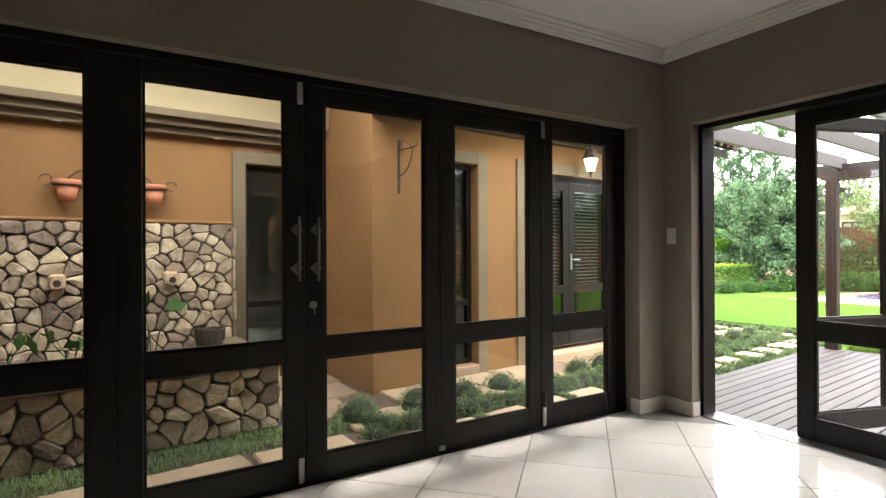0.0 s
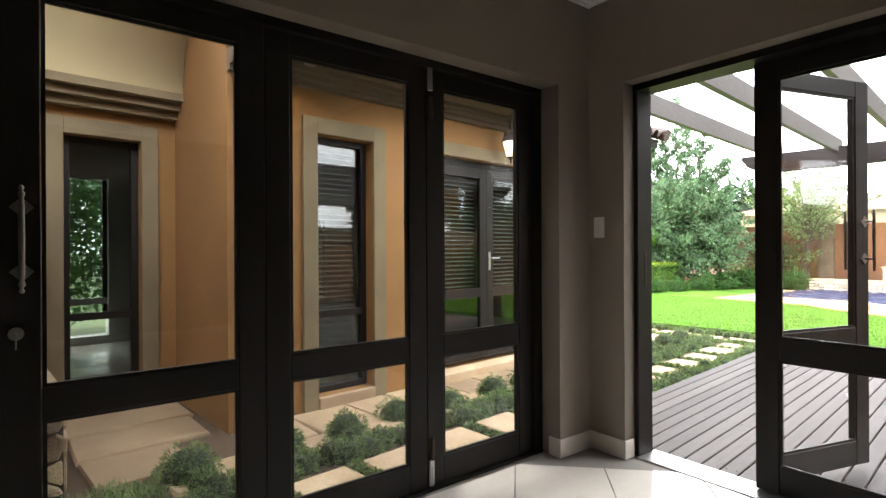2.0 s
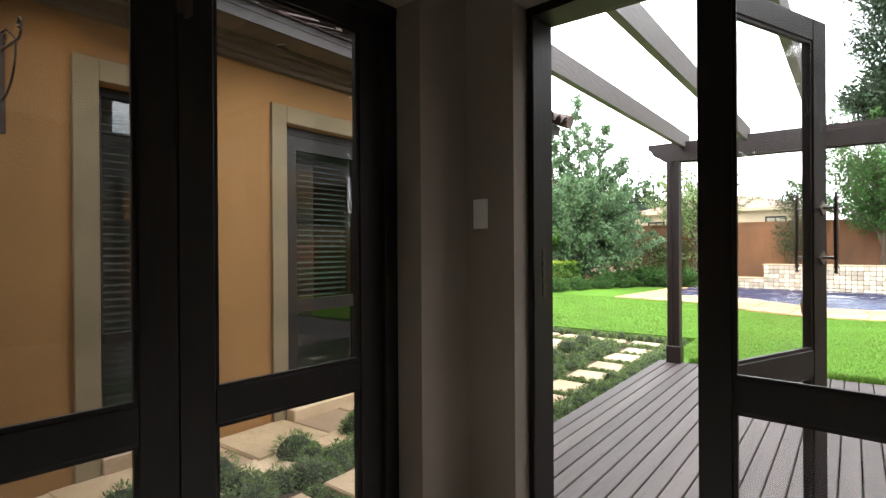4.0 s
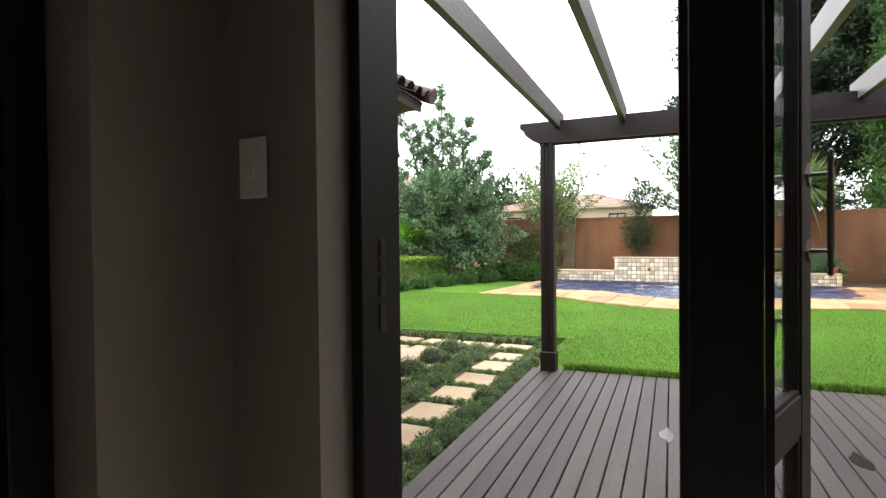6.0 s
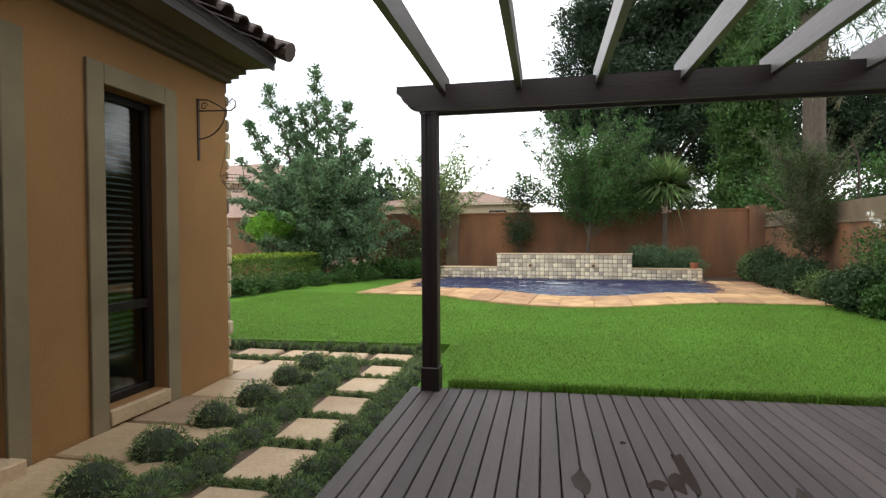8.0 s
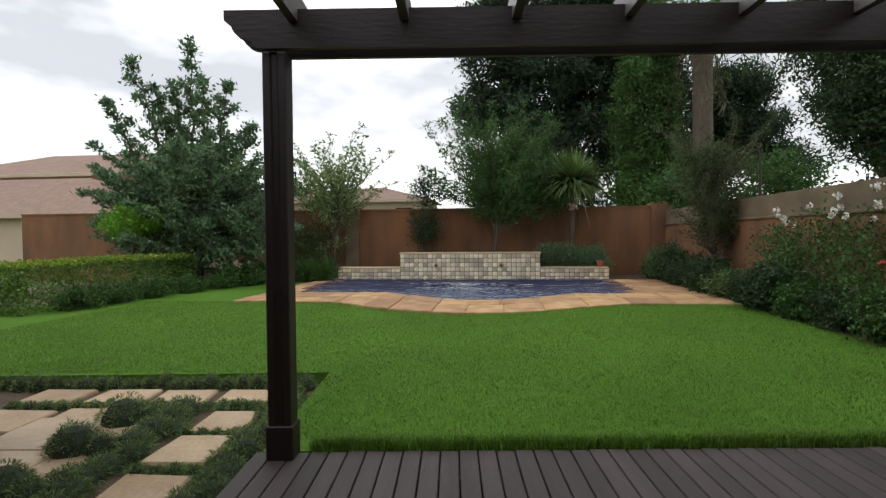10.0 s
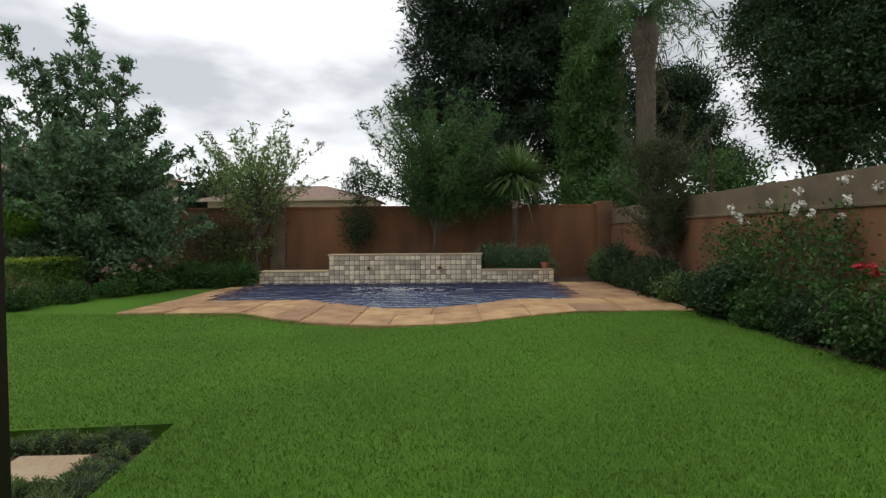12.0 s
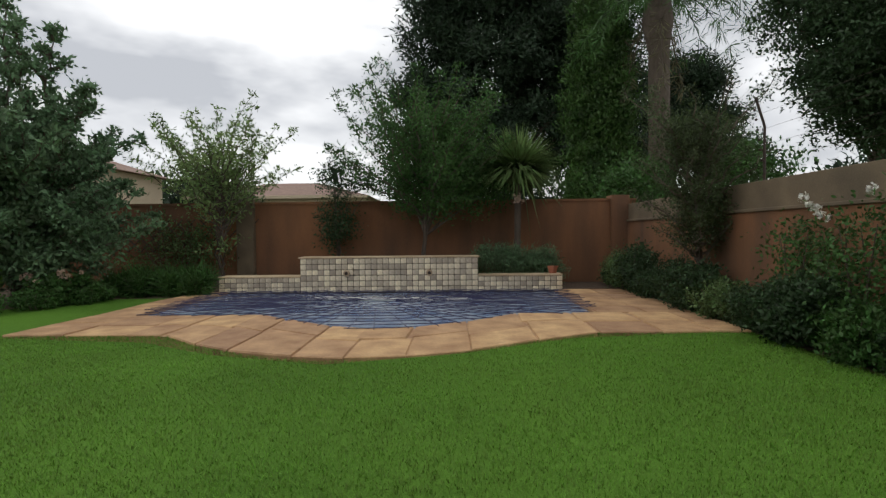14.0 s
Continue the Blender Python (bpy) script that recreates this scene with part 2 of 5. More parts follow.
def box(bm, x0, x1, y0, y1, z0, z1, bevel=0.0, m=None):
    vs = [bm.verts.new(Vector((x, y, z))) for x in (x0, x1) for y in (y0, y1) for z in (z0, z1)]
    fs = [bm.faces.new([vs[i] for i in q]) for q in ((0, 1, 3, 2), (4, 6, 7, 5), (0, 4, 5, 1), (2, 3, 7, 6), (0, 2, 6, 4), (1, 5, 7, 3))]
    if bevel:
        es = list({e for f in fs for e in f.edges})
        made = bmesh.ops.bevel(bm, geom=es, offset=bevel, segments=1, affect="EDGES")
        vs = list({v for f in made["faces"] for v in f.verts})
    if m is not None:
        bmesh.ops.transform(bm, matrix=m, verts=vs)
    return bm


def boxes(*rows, bevel=0.0):
    bm = bmesh.new()
    for r in rows:
        box(bm, *r, bevel=bevel)
    return bm


def tube(bm, pts, radii, n=6):
    pts = [Vector(p) for p in pts]
    rings = []
    for i, p in enumerate(pts):
        d = (pts[min(i + 1, len(pts) - 1)] - pts[max(i - 1, 0)]).normalized()
        a = d.cross(Vector((0, 0, 1)) if abs(d.z) < 0.9 else Vector((1, 0, 0))).normalized()
        b = d.cross(a)
        r = radii[i] if isinstance(radii, (list, tuple)) else radii
        rings.append([bm.verts.new(p + r * (math.cos(6.2832 * k / n) * a + math.sin(6.2832 * k / n) * b)) for k in range(n)])
    for r0, r1 in zip(rings, rings[1:]):
        for k in range(n):
            bm.faces.new((r0[k], r0[(k + 1) % n], r1[(k + 1) % n], r1[k]))
    bm.faces.new(rings[0][::-1])
    bm.faces.new(rings[-1])
    return bm


def lathe(bm, profile, n=16, m=None):
    rings = [[bm.verts.new(Vector((max(r, 1e-4) * math.cos(6.2832 * k / n), max(r, 1e-4) * math.sin(6.2832 * k / n), z))) for k in range(n)] for r, z in profile]
    for r0, r1 in zip(rings, rings[1:]):
        for k in range(n):
            bm.faces.new((r0[k], r0[(k + 1) % n], r1[(k + 1) % n], r1[k]))
    bm.faces.new(rings[0][::-1])
    bm.faces.new(rings[-1])
    if m is not None:
        bmesh.ops.transform(bm, matrix=m, verts=[v for r in rings for v in r])
    return bm


def prism(bm, poly, z0, z1, top=None):
    """A convex or plain polygon raised from z0 to z1; top: the polygon of the upper face."""
    lo = [bm.verts.new((x, y, z0)) for x, y in poly]
    hi = [bm.verts.new((x, y, z1)) for x, y in (top or poly)]
    n = len(lo)
    for i in range(n):
        bm.faces.new((lo[i], lo[(i + 1) % n], hi[(i + 1) % n], hi[i]))
    bm.faces.new(hi)
    bm.faces.new(lo[::-1])
    return bm


def clip(poly, nx, ny, d):
    """The part of a convex polygon where nx*x + ny*y <= d."""
    out = []
    for i, p in enumerate(poly):
        q = poly[(i + 1) % len(poly)]
        a, b = nx * p[0] + ny * p[1] - d, nx * q[0] + ny * q[1] - d
        if a <= 0:
            out.append(p)
        if a * b < 0:
            s = a / (a - b)
            out.append((p[0] + s * (q[0] - p[0]), p[1] + s * (q[1] - p[1])))
    return out


def inset(poly, d):
    cx, cy = sum(p[0] for p in poly) / len(poly), sum(p[1] for p in poly) / len(poly)
    out = []
    for x, y in poly:
        r = math.hypot(x - cx, y - cy) or 1
        k = max(0.25, 1 - d / r)
        out.append((cx + (x - cx) * k, cy + (y - cy) * k))
    return out


def rounded(poly, k=0.24):
    """The polygon with its corners cut off."""
    out = []
    for i, p in enumerate(poly):
        q = poly[(i + 1) % len(poly)]
        out += [(p[0] + k * (q[0] - p[0]), p[1] + k * (q[1] - p[1])), (q[0] + k * (p[0] - q[0]), q[1] + k * (p[1] - q[1]))]
    return out


def cells(x0, x1, y0, y1, pitch, rng, squash=1.0, skip=0.0):
    """Irregular stones that fill a rectangle."""
    nx, ny = max(1, round((x1 - x0) / pitch)), max(1, round((y1 - y0) / (pitch * squash)))
    dx, dy = (x1 - x0) / nx, (y1 - y0) / ny
    seeds = [(x0 + (i + 0.5 + (0.25 if j % 2 else -0.25) + rng.uniform(-0.34, 0.34)) * dx, y0 + (j + 0.5 + rng.uniform(-0.34, 0.34)) * dy) for i in range(nx) for j in range(ny)]
    seeds = [q for q in seeds if rng.random() >= skip]
    out = []
    for i, (sx, sy) in enumerate(seeds):
        poly = [(x0, y0), (x1, y0), (x1, y1), (x0, y1)]
        for k, (qx, qy) in enumerate(seeds):
            if k != i and (qx - sx) ** 2 + (qy - sy) ** 2 < (3.2 * pitch) ** 2 and len(poly) > 2:
                nx_, ny_ = qx - sx, qy - sy
                poly = clip(poly, nx_, ny_, 0.5 * (qx * qx + qy * qy - sx * sx - sy * sy))
        if len(poly) > 2:
            out.append(poly)
    return out


def raw_mesh(name, verts, faces, mat):
    """A mesh out of numpy arrays: verts (n, 3), faces (m, 3 or 4)."""
    me = bpy.data.meshes.new(name)
    k = faces.shape[1]
    me.vertices.add(len(verts))
    me.vertices.foreach_set("co", np.ascontiguousarray(verts, dtype=np.float32).ravel())
    me.loops.add(faces.size)
    me.loops.foreach_set("vertex_index", np.ascontiguousarray(faces, dtype=np.int32).ravel())
    me.polygons.add(len(faces))
    me.polygons.foreach_set("loop_start", np.arange(0, faces.size, k, dtype=np.int32))
    me.update()
    me.validate()
    me.materials.append(mat)
    return me


def leaf_mesh(name, centres, length, width, mat, rng, up=0.3, outward=None):
    """Folded diamond leaves at the centres, with uneven turns."""
    n = len(centres)
    d = rng.normal(size=(n, 3))
    d[:, 2] += up
    if outward is not None:
        d += outward
    d /= np.linalg.norm(d, axis=1)[:, None]
    s = np.cross(d, rng.normal(size=(n, 3)))
    s /= np.linalg.norm(s, axis=1)[:, None] + 1e-9
    k = np.cross(d, s)
    ln = length * rng.uniform(0.6, 1.3, (n, 1))
    w = width * rng.uniform(0.6, 1.3, (n, 1))
    v = np.stack([centres, centres + d * ln * 0.5 + s * w * 0.5 + k * w * 0.12, centres + d * ln, centres + d * ln * 0.5 - s * w * 0.5 + k * w * 0.12], 1).reshape(-1, 3)
    f = np.arange(4 * n).reshape(n, 4)
    return raw_mesh(name, v, f, mat)


def blade_mesh(name, bases, height, width, mat, rng, lean=0.5):
    """Bent grass blades: two triangles each."""
    n = len(bases)
    a = rng.uniform(0, 6.2832, n)
    out = np.stack([np.cos(a), np.sin(a), np.zeros(n)], 1)
    side = np.stack([-np.sin(a), np.cos(a), np.zeros(n)], 1)
    h = height * rng.uniform(0.55, 1.25, (n, 1))
    ln = lean * rng.uniform(0.2, 1.2, (n, 1)) * h
    up = np.array([[0, 0, 1.0]])
    w = width * rng.uniform(0.7, 1.3, (n, 1))
    mid = bases + up * h * 0.65 + out * ln * 0.4
    tip = bases + up * h * 0.92 + out * ln
    v = np.stack([bases - side * w / 2, bases + side * w / 2, mid + side * w * 0.35, tip, mid - side * w * 0.35], 1).reshape(-1, 3)
    i = 5 * np.arange(n)[:, None]
    f = np.concatenate([i + [[0, 1, 2]], i + [[0, 2, 4]], i + [[4, 2, 3]]], 0)
    return raw_mesh(name, v, f, mat)


# ---- the room ----
X0, X1, Y0, Y1, CEIL, HEAD = -1.6, 5.03, -1.8, 3.86, 2.695, 2.115
solid("wall_north", boxes((-1.84, 5.27, Y1, 4.1, HEAD, 2.775), (4.76, 5.27, Y1, 4.1, -0.2, HEAD), (-1.84, -1.02, Y1, 4.1, -0.2, HEAD)), M["taupe"], "taupe plastered wall round the folding doors", "wall", "structure")
solid("wall_east", boxes((X1, 5.27, Y0, Y1, HEAD, 2.775), (X1, 5.27, 3.625, Y1, -0.2, HEAD), (X1, 5.27, Y0, 1.38, -0.2, HEAD)), M["taupe"], "taupe plastered wall with the garden doorway", "wall", "structure")
solid("wall_south", boxes((-1.84, 5.27, -2.04, Y0, -0.2, 2.775)), M["taupe"], "plain taupe plastered wall", "wall", "structure")
solid("wall_west", boxes((-1.84, X0, Y0, Y1, -0.2, 2.775)), M["taupe"], "plain taupe plastered wall", "wall", "structure")
# Unseen wall, added to keep bright sky out of the door glass.
solid("wing_wall_side", boxes((5.3, 9.0, -1.78, -1.5, -0.24, 3.2)), M["orange"], "unseen ochre wall added to block sky reflected in the door glass", "wall", "structure")
solid("ceiling", boxes((X0, X1, Y0, Y1, CEIL, 2.77)), M["white"], "white plastered ceiling", "ceiling", "structure")
# Pitched roof out of view, added so its eaves block sky over the courtyard.
shade_roof = bmesh.new()
lo = [shade_roof.verts.new(p) for p in ((-2.4, -2.7, 2.78), (5.4, -2.7, 2.78), (5.4, 4.78, 2.78), (-2.4, 4.78, 2.78))]
hi = [shade_roof.verts.new(p) for p in ((-2.4, -2.7, 2.92), (5.4, -2.7, 2.92), (5.4, 4.78, 2.92), (-2.4, 4.78, 2.92))]
ridge = [shade_roof.verts.new((-2.4, 1.0, 4.9)), shade_roof.verts.new((5.4, 1.0, 4.9))]
for q in (lo[::-1], (lo[0], lo[1], hi[1], hi[0]), (lo[1], lo[2], hi[2], hi[1]), (lo[2], lo[3], hi[3], hi[2]), (lo[3], lo[0], hi[0], hi[3]), (hi[0], hi[1], ridge[1], ridge[0]), (hi[2], hi[3], ridge[0], ridge[1]), (hi[1], hi[2], ridge[1]), (hi[3], hi[0], ridge[0])):
    shade_roof.faces.new(q)
solid("roof", shade_roof, M["rooftile"], "unseen pitched roof added over the room to shade the courtyard", "roof", "structure")
bm = bmesh.new()
for k, (o, h) in enumerate(((0.08, 0.02), (0.058, 0.042), (0.036, 0.062), (0.016, 0.085))):
    box(bm, X0, X1, Y1 - o, Y1 - 0.001 * k, CEIL - h, CEIL - 0.001 * k)
    box(bm, X1 - o, X1 - 0.001 * k, Y0, Y1 - o, CEIL - h, CEIL - 0.001 * k)
solid("cornice", bm, M["white"], "white stepped plaster cornice under the ceiling", "cornice", "structure")
solid("floor", boxes((X0, X1, Y0, Y1, -0.2, -0.006), (X1, 5.27, 1.38, 3.625, -0.2, -0.006), (-1.02, 4.76, Y1, 4.1, -0.2, -0.006)), M["grout"], "glossy cream floor tiles laid diagonally with grey joints", "floor", "structure")
floor = bpy.data.objects["floor"]
P, Q = 0.475, 0.70710678
for i in range(-8, 9):
    for j in range(-8, 9):
        cx, cy = 4.14 + (i + j + 1) * P * Q - 3.0, 3.27 + (i - j) * P * Q - 2.0
        r = P * Q - 0.003
        poly = [(cx - r, cy), (cx, cy - r), (cx + r, cy), (cx, cy + r)]
        for n in ((1, 0, 5.16), (-1, 0, -X0), (0, 1, 3.94), (0, -1, -Y0)):
            poly = clip(poly, *n) if len(poly) > 2 else poly
        if len(poly) > 2 and cy > 0.6 and cx > 0.2 and not (cx > 5.0 and cy > 3.5):
            part("floor_tile", prism(bmesh.new(), poly, -0.008, 0.0, inset(poly, 0.002)), M["tile"], floor)
big = boxes((X0, 0.0, Y0, Y1, -0.006, -0.002), (0.0, X1, Y0, 0.5, -0.006, -0.002))
part("plain_tiles", big, M["tile"], floor)
for nm, rows in (("north", ((4.745, X1 - 0.014, Y1 - 0.014, Y1 - 0.001), (4.746, 4.759, Y1 - 0.001, 3.935))), ("east", ((X1 - 0.014, X1 - 0.001, 3.611, Y1), (X1 - 0.001, 5.10, 3.611, 3.624))), ("south", ((X0, X1, Y0 + 0.001, Y0 + 0.014),)), ("west", ((X0 + 0.001, X0 + 0.014, Y0, Y1),))):
    solid("baseboard_" + nm, boxes(*[(a, b, c, d, 0.001, 0.103) for a, b, c, d in rows], bevel=0.002), M["tile"], "cream tile skirting at the foot of the wall", "baseboard", "structure")

sw = thing("light_switch", pose(X1 - 0.001, 3.785, 1.305), "ivory plastic light switch on the taupe wall", "light switch")
part("plate", boxes((-0.010, 0, -0.036, 0.036, -0.06, 0.06), bevel=0.003), M["plastic"], sw)
part("rocker", boxes((-0.015, -0.009, -0.011, 0.011, -0.018, 0.018), bevel=0.002), M["plastic"], sw)


# ---- glazed timber doors ----
def handle(parent, x, y, z, side=-1):
    """A turned pull handle on two diamond plates."""
    bm = bmesh.new()
    prof = [(0.002, -0.165), (0.008, -0.158), (0.004, -0.148), (0.010, -0.138), (0.006, -0.125), (0.008, -0.10), (0.009, 0.0), (0.008, 0.10), (0.006, 0.125), (0.010, 0.138), (0.004, 0.148), (0.008, 0.158), (0.002, 0.165)]
    lathe(bm, prof, 10, Matrix.Translation((x, y + side * 0.05, z)))
    h = part("pull_handle", bm, M["pewter"], parent, "turned pewter pull handle", True)
    for dz in (-0.10, 0.10):
        tube(bm := bmesh.new(), [(x, y, z + dz), (x, y + side * 0.05, z + dz)], 0.006, 8)
        box(bm, -0.022, 0.022, min(0, side * 0.006), max(0, side * 0.006), -0.022, 0.022, m=Matrix.Translation((x, y, z + dz)) @ Matrix.Rotation(radians(45), 4, "Y"))
        part("rose", bm, M["pewter"], h)


def leaf(m, w, label, pull=(), lock=(), bolts=(), group="folding doors", lock_out=False):
    """One glazed leaf, w wide from its foot at x = 0; the room lies towards -y."""
    d = thing("glazed_door", m, label, "door", group)
    s, t = 0.104, 0.045
    for x in (0.0, w - s):
        part("stile", boxes((x, x + s - 0.001, 0, t, 0.012, 2.075), bevel=0.003), M["dark"], d)
    for z0, z1 in ((0.012, 0.142), (0.648, 0.752), (1.985, 2.075)):
        part("rail", boxes((s, w - s, 0.001, t - 0.001, z0, z1), bevel=0.003), M["dark"], d)
    for z0, z1 in ((0.142, 0.648), (0.752, 1.985)):
        g = part("pane", boxes((s - 0.004, w - s + 0.004, 0.020, 0.025, z0 - 0.004, z1 + 0.004)), M["glass"], d, "clear glass pane")
        g.visible_shadow = False
        b = 0.012
        part("bead", boxes((s, s + b, 0.006, 0.019, z0, z1), (w - s - b, w - s, 0.006, 0.019, z0, z1), (s + b, w - s - b, 0.006, 0.019, z0, z0 + b), (s + b, w - s - b, 0.006, 0.019, z1 - b, z1)), M["dark"], d)
    for x in pull:
        handle(d, x, 0, 1.22)
        handle(d, x, t, 1.22, 1)
    for x in lock:
        e, f = (t, -1) if lock_out else (0.0, 1)
        tube(bm := bmesh.new(), [(x, e + f * 0.002, 0.93), (x, e - f * 0.012, 0.93)], 0.020, 12)
        k = part("lock", bm, M["steel"], d, "steel lock cylinder")
        ys = sorted((e - f * 0.026, e - f * 0.012))
        box(bm := bmesh.new(), x - 0.003, x + 0.003, *ys, 0.924, 0.936)
        lathe(bm, [(0.004, -0.002), (0.008, -0.002), (0.008, 0.002), (0.004, 0.002)], 12, Matrix.Translation((x, e - f * 0.030, 0.926)) @ Matrix.Rotation(radians(90), 4, "Y"))
        box(bm, x - 0.002, x + 0.002, *sorted((e - f * 0.033, e - f * 0.024)), 0.885, 0.918, 0.001)
        part("key", bm, M["steel"], k)
    for x in bolts:
        for z0, z1 in ((1.965, 2.09), (0.015, 0.145)):
            part("bolt", boxes((x - 0.014, x + 0.014, -0.012, 0.001, z0, z1), (x - 0.007, x + 0.007, -0.02, -0.011, z0 + 0.03, z1 - 0.03), bevel=0.003), M["steel"], d, "steel flush bolt")
    return d


FOLD = Matrix.Translation((1.9, 3.95, 0)) @ Matrix.Rotation(radians(1.2), 4, "Z") @ Matrix.Translation((-1.9, -3.95, 0))
LINES = [-0.985, -0.13, 0.68, 1.487, 2.322, 3.137, 3.935, 4.69]
for i, (a, b) in enumerate(zip(LINES, LINES[1:])):
    leaf(FOLD @ pose(a + 0.0005, 3.95, 0), b - a - 0.001, "dark timber folding door leaf with two clear panes, closed", pull=(b - a - 0.045,) if i == 3 else (0.055,) if i == 4 else (), lock=(0.04,) if i == 4 else (), bolts=(b - a - 0.025,) if i == 3 else (0.02,) if i == 6 else ())
fr = thing("folding_door_frame", FOLD.copy(), "dark timber frame round the folding doors", "door frame", kind="structure")
part("head", boxes((-1.02, 4.76, 3.93, 4.04, 2.078, 2.114)), M["dark"], fr)
part("jamb", boxes((4.692, 4.759, 3.93, 4.04, 0, 2.077), bevel=0.003), M["dark"], fr)
part("jamb", boxes((-1.02, -0.987, 3.93, 4.04, 0, 2.077), bevel=0.003), M["dark"], fr)
part("threshold", boxes((-1.02, 4.76, 3.93, 4.04, -0.006, 0.009)), M["dark"], fr)
for x, z in ((3.955, 1.88), (3.955, 0.20)):
    bm = bmesh.new()
    tube(bm, [(x, 3.937, z - 0.055), (x, 3.937, z + 0.055)], 0.008, 8)
    box(bm, x - 0.022, x + 0.022, 3.944, 3.949, z - 0.045, z + 0.045, 0.002)
    part("hinge", bm, M["iron"], fr, "black steel folding hinge")
for x in LINES[1:-1]:
    part("cover_strip", boxes((x - 0.014, x + 0.014, 3.996, 4.006, 0.012, 2.075), bevel=0.002), M["dark"], fr)
for x in (3.137, 1.487):
    part("catch", boxes((x - 0.02, x + 0.02, 3.925, 3.949, 0.02, 0.045), bevel=0.003), M["steel"], fr)

# garden doorway: leaves in the wall and one swung out
FX = 5.20
for y in (3.012, 2.202):
    leaf(Matrix.Translation((FX, y, 0)) @ Matrix.Rotation(radians(-90), 4, "Z"), 0.80, "dark timber glazed garden door leaf, shut", group="garden doors")
ang = math.degrees(math.atan2(2.775 - 3.0, 6.02 - 5.265))
leaf(Matrix.Translation((5.262, 2.99, 0)) @ Matrix.Rotation(radians(ang), 4, "Z"), 0.78, "dark timber glazed garden door leaf, standing open outwards", pull=(0.74,), lock=(0.735,), group="garden doors", lock_out=True)
gf = thing("garden_door_frame", pose(0, 0, 0), "dark timber frame of the garden doorway", "door frame", kind="structure")
part("head", boxes((5.12, 5.262, 1.38, 3.624, 2.078, 2.114)), M["dark"], gf)
part("jamb", boxes((5.12, 5.262, 3.595, 3.624, 0, 2.077), bevel=0.004), M["dark"], gf)
part("jamb", boxes((5.12, 5.262, 1.381, 1.41, 0, 2.077), bevel=0.004), M["dark"], gf)
part("threshold", boxes((5.10, 5.28, 1.41, 3.595, -0.02, 0.006), bevel=0.003), M["steel"], gf, "dull metal threshold strip")
for z0, h in ((0.968, 0.06), (1.042, 0.04), (1.094, 0.022), (1.125, 0.036)):
    part("strike_plate", boxes((5.181, 5.203, 3.5925, 3.5965, z0, z0 + h), (5.186, 5.197, 3.5915, 3.5955, z0 + 0.2 * h, z0 + 0.8 * h)), M["iron"], gf, "worn dark steel strike plate")

# ---- facing wing across the courtyard ----
V, VR, E0, E1, WT = 1.92, 3.16, -5.7, 4.12, 2.75
OPEN = [(-0.88, -0.33, -0.02, 2.13), (0.38, 2.12, -0.04, 2.12), (2.78, 3.33, 0.0, 2.10)]
bm = bmesh.new()
u = -1.6
for a, b, z0, z1 in OPEN:
    box(bm, u, a, V, V + 0.24, -0.2, WT)
    box(bm, a, b, V, V + 0.24, -0.2, z0)
    box(bm, a, b, V, V + 0.24, z1, WT)
    u = b
box(bm, u, E1, V, V + 0.24, -0.2, WT)
box(bm, -1.6, -1.36, V + 0.24, VR, -0.2, 3.9)
box(bm, -1.6, -1.36, V, V + 0.24, WT, 3.9)
box(bm, E1 - 0.24, E1, V + 0.24, 6.2, -0.2, WT)
solid("wing_wall_south", bm, M["orange"], "ochre plastered courtyard wall with windows", "wall", "structure", GO)
RW = (-2.42, -1.87, 0.08, 2.12)
solid("wing_wall_recess", boxes((E0, RW[0], VR, VR + 0.24, -0.2, 3.9), (RW[1], -1.36, VR, VR + 0.24, -0.2, 3.9), (RW[0], RW[1], VR, VR + 0.24, -0.2, RW[2]), (RW[0], RW[1], VR, VR + 0.24, RW[3], 3.9), (E0 - 0.24, E0, -0.05, VR + 0.24, -0.2, 3.9)), M["orange"], "ochre plastered recess wall behind the stone fountain", "wall", "structure", GO)
# plain rooms behind the windows
solid("wing_rooms", boxes((E0, 1.05, 6.0, 6.2, -0.2, 0.1), (E0, -2.2, 6.0, 6.2, 0.1, 2.75), (-1.6, 1.05, 6.0, 6.2, 0.1, 2.75), (-2.2, -1.6, 6.0, 6.2, 2.1, 2.75), (-2.2, -1.6, 6.05, 6.1, 0.5, 0.58), (1.05, 1.55, 6.0, 6.2, -0.2, 0.4), (1.05, 1.55, 6.0, 6.2, 1.7, 2.75), (1.55, E1 - 0.24, 6.0, 6.2, -0.2, 2.75), (E0, E0 + 0.1, VR + 0.24, 6.0, -0.2, 2.75)), M["room"], "pale walls of the rooms behind the windows", "wall", "structure", GO)
solid("wing_floor", boxes((E0, -1.36, VR + 0.24, 6.0, -0.2, 0.0), (-1.36, E1 - 0.24, V + 0.24, 6.0, -0.2, 0.0)), M["tile"], "plain tiled floor behind the windows", "floor", "structure", GO)
# Ceiling takes the dark soffit colour so the windows look dim.
solid("wing_ceiling", boxes((E0, -1.36, VR + 0.24, 6.2, 2.62, 2.75), (-1.36, E1 - 0.24, V + 0.24, 6.2, 2.62, 2.75)), M["soffit"], "plain ceiling of the wing's rooms, coloured dark to dim the windows", "ceiling", "structure", GO)
# Soffit steps are coloured as dark as they look under the eave.
bm = bmesh.new()
box(bm, -1.6, E1 + 0.05, V - 0.42, V, 2.60, 2.64)
for k in range(3):
    box(bm, -1.6, E1 + 0.01 + 0.02 * k, V - 0.06 - 0.06 * k, V - 0.002, 2.48 + 0.04 * k, 2.52 + 0.04 * k - 0.002 * (k < 2))
solid("wing_soffit", bm, M["soffit"], "beige stepped soffit, the eave's shade put into its brown", "soffit", "structure", GO)
bm = bmesh.new()
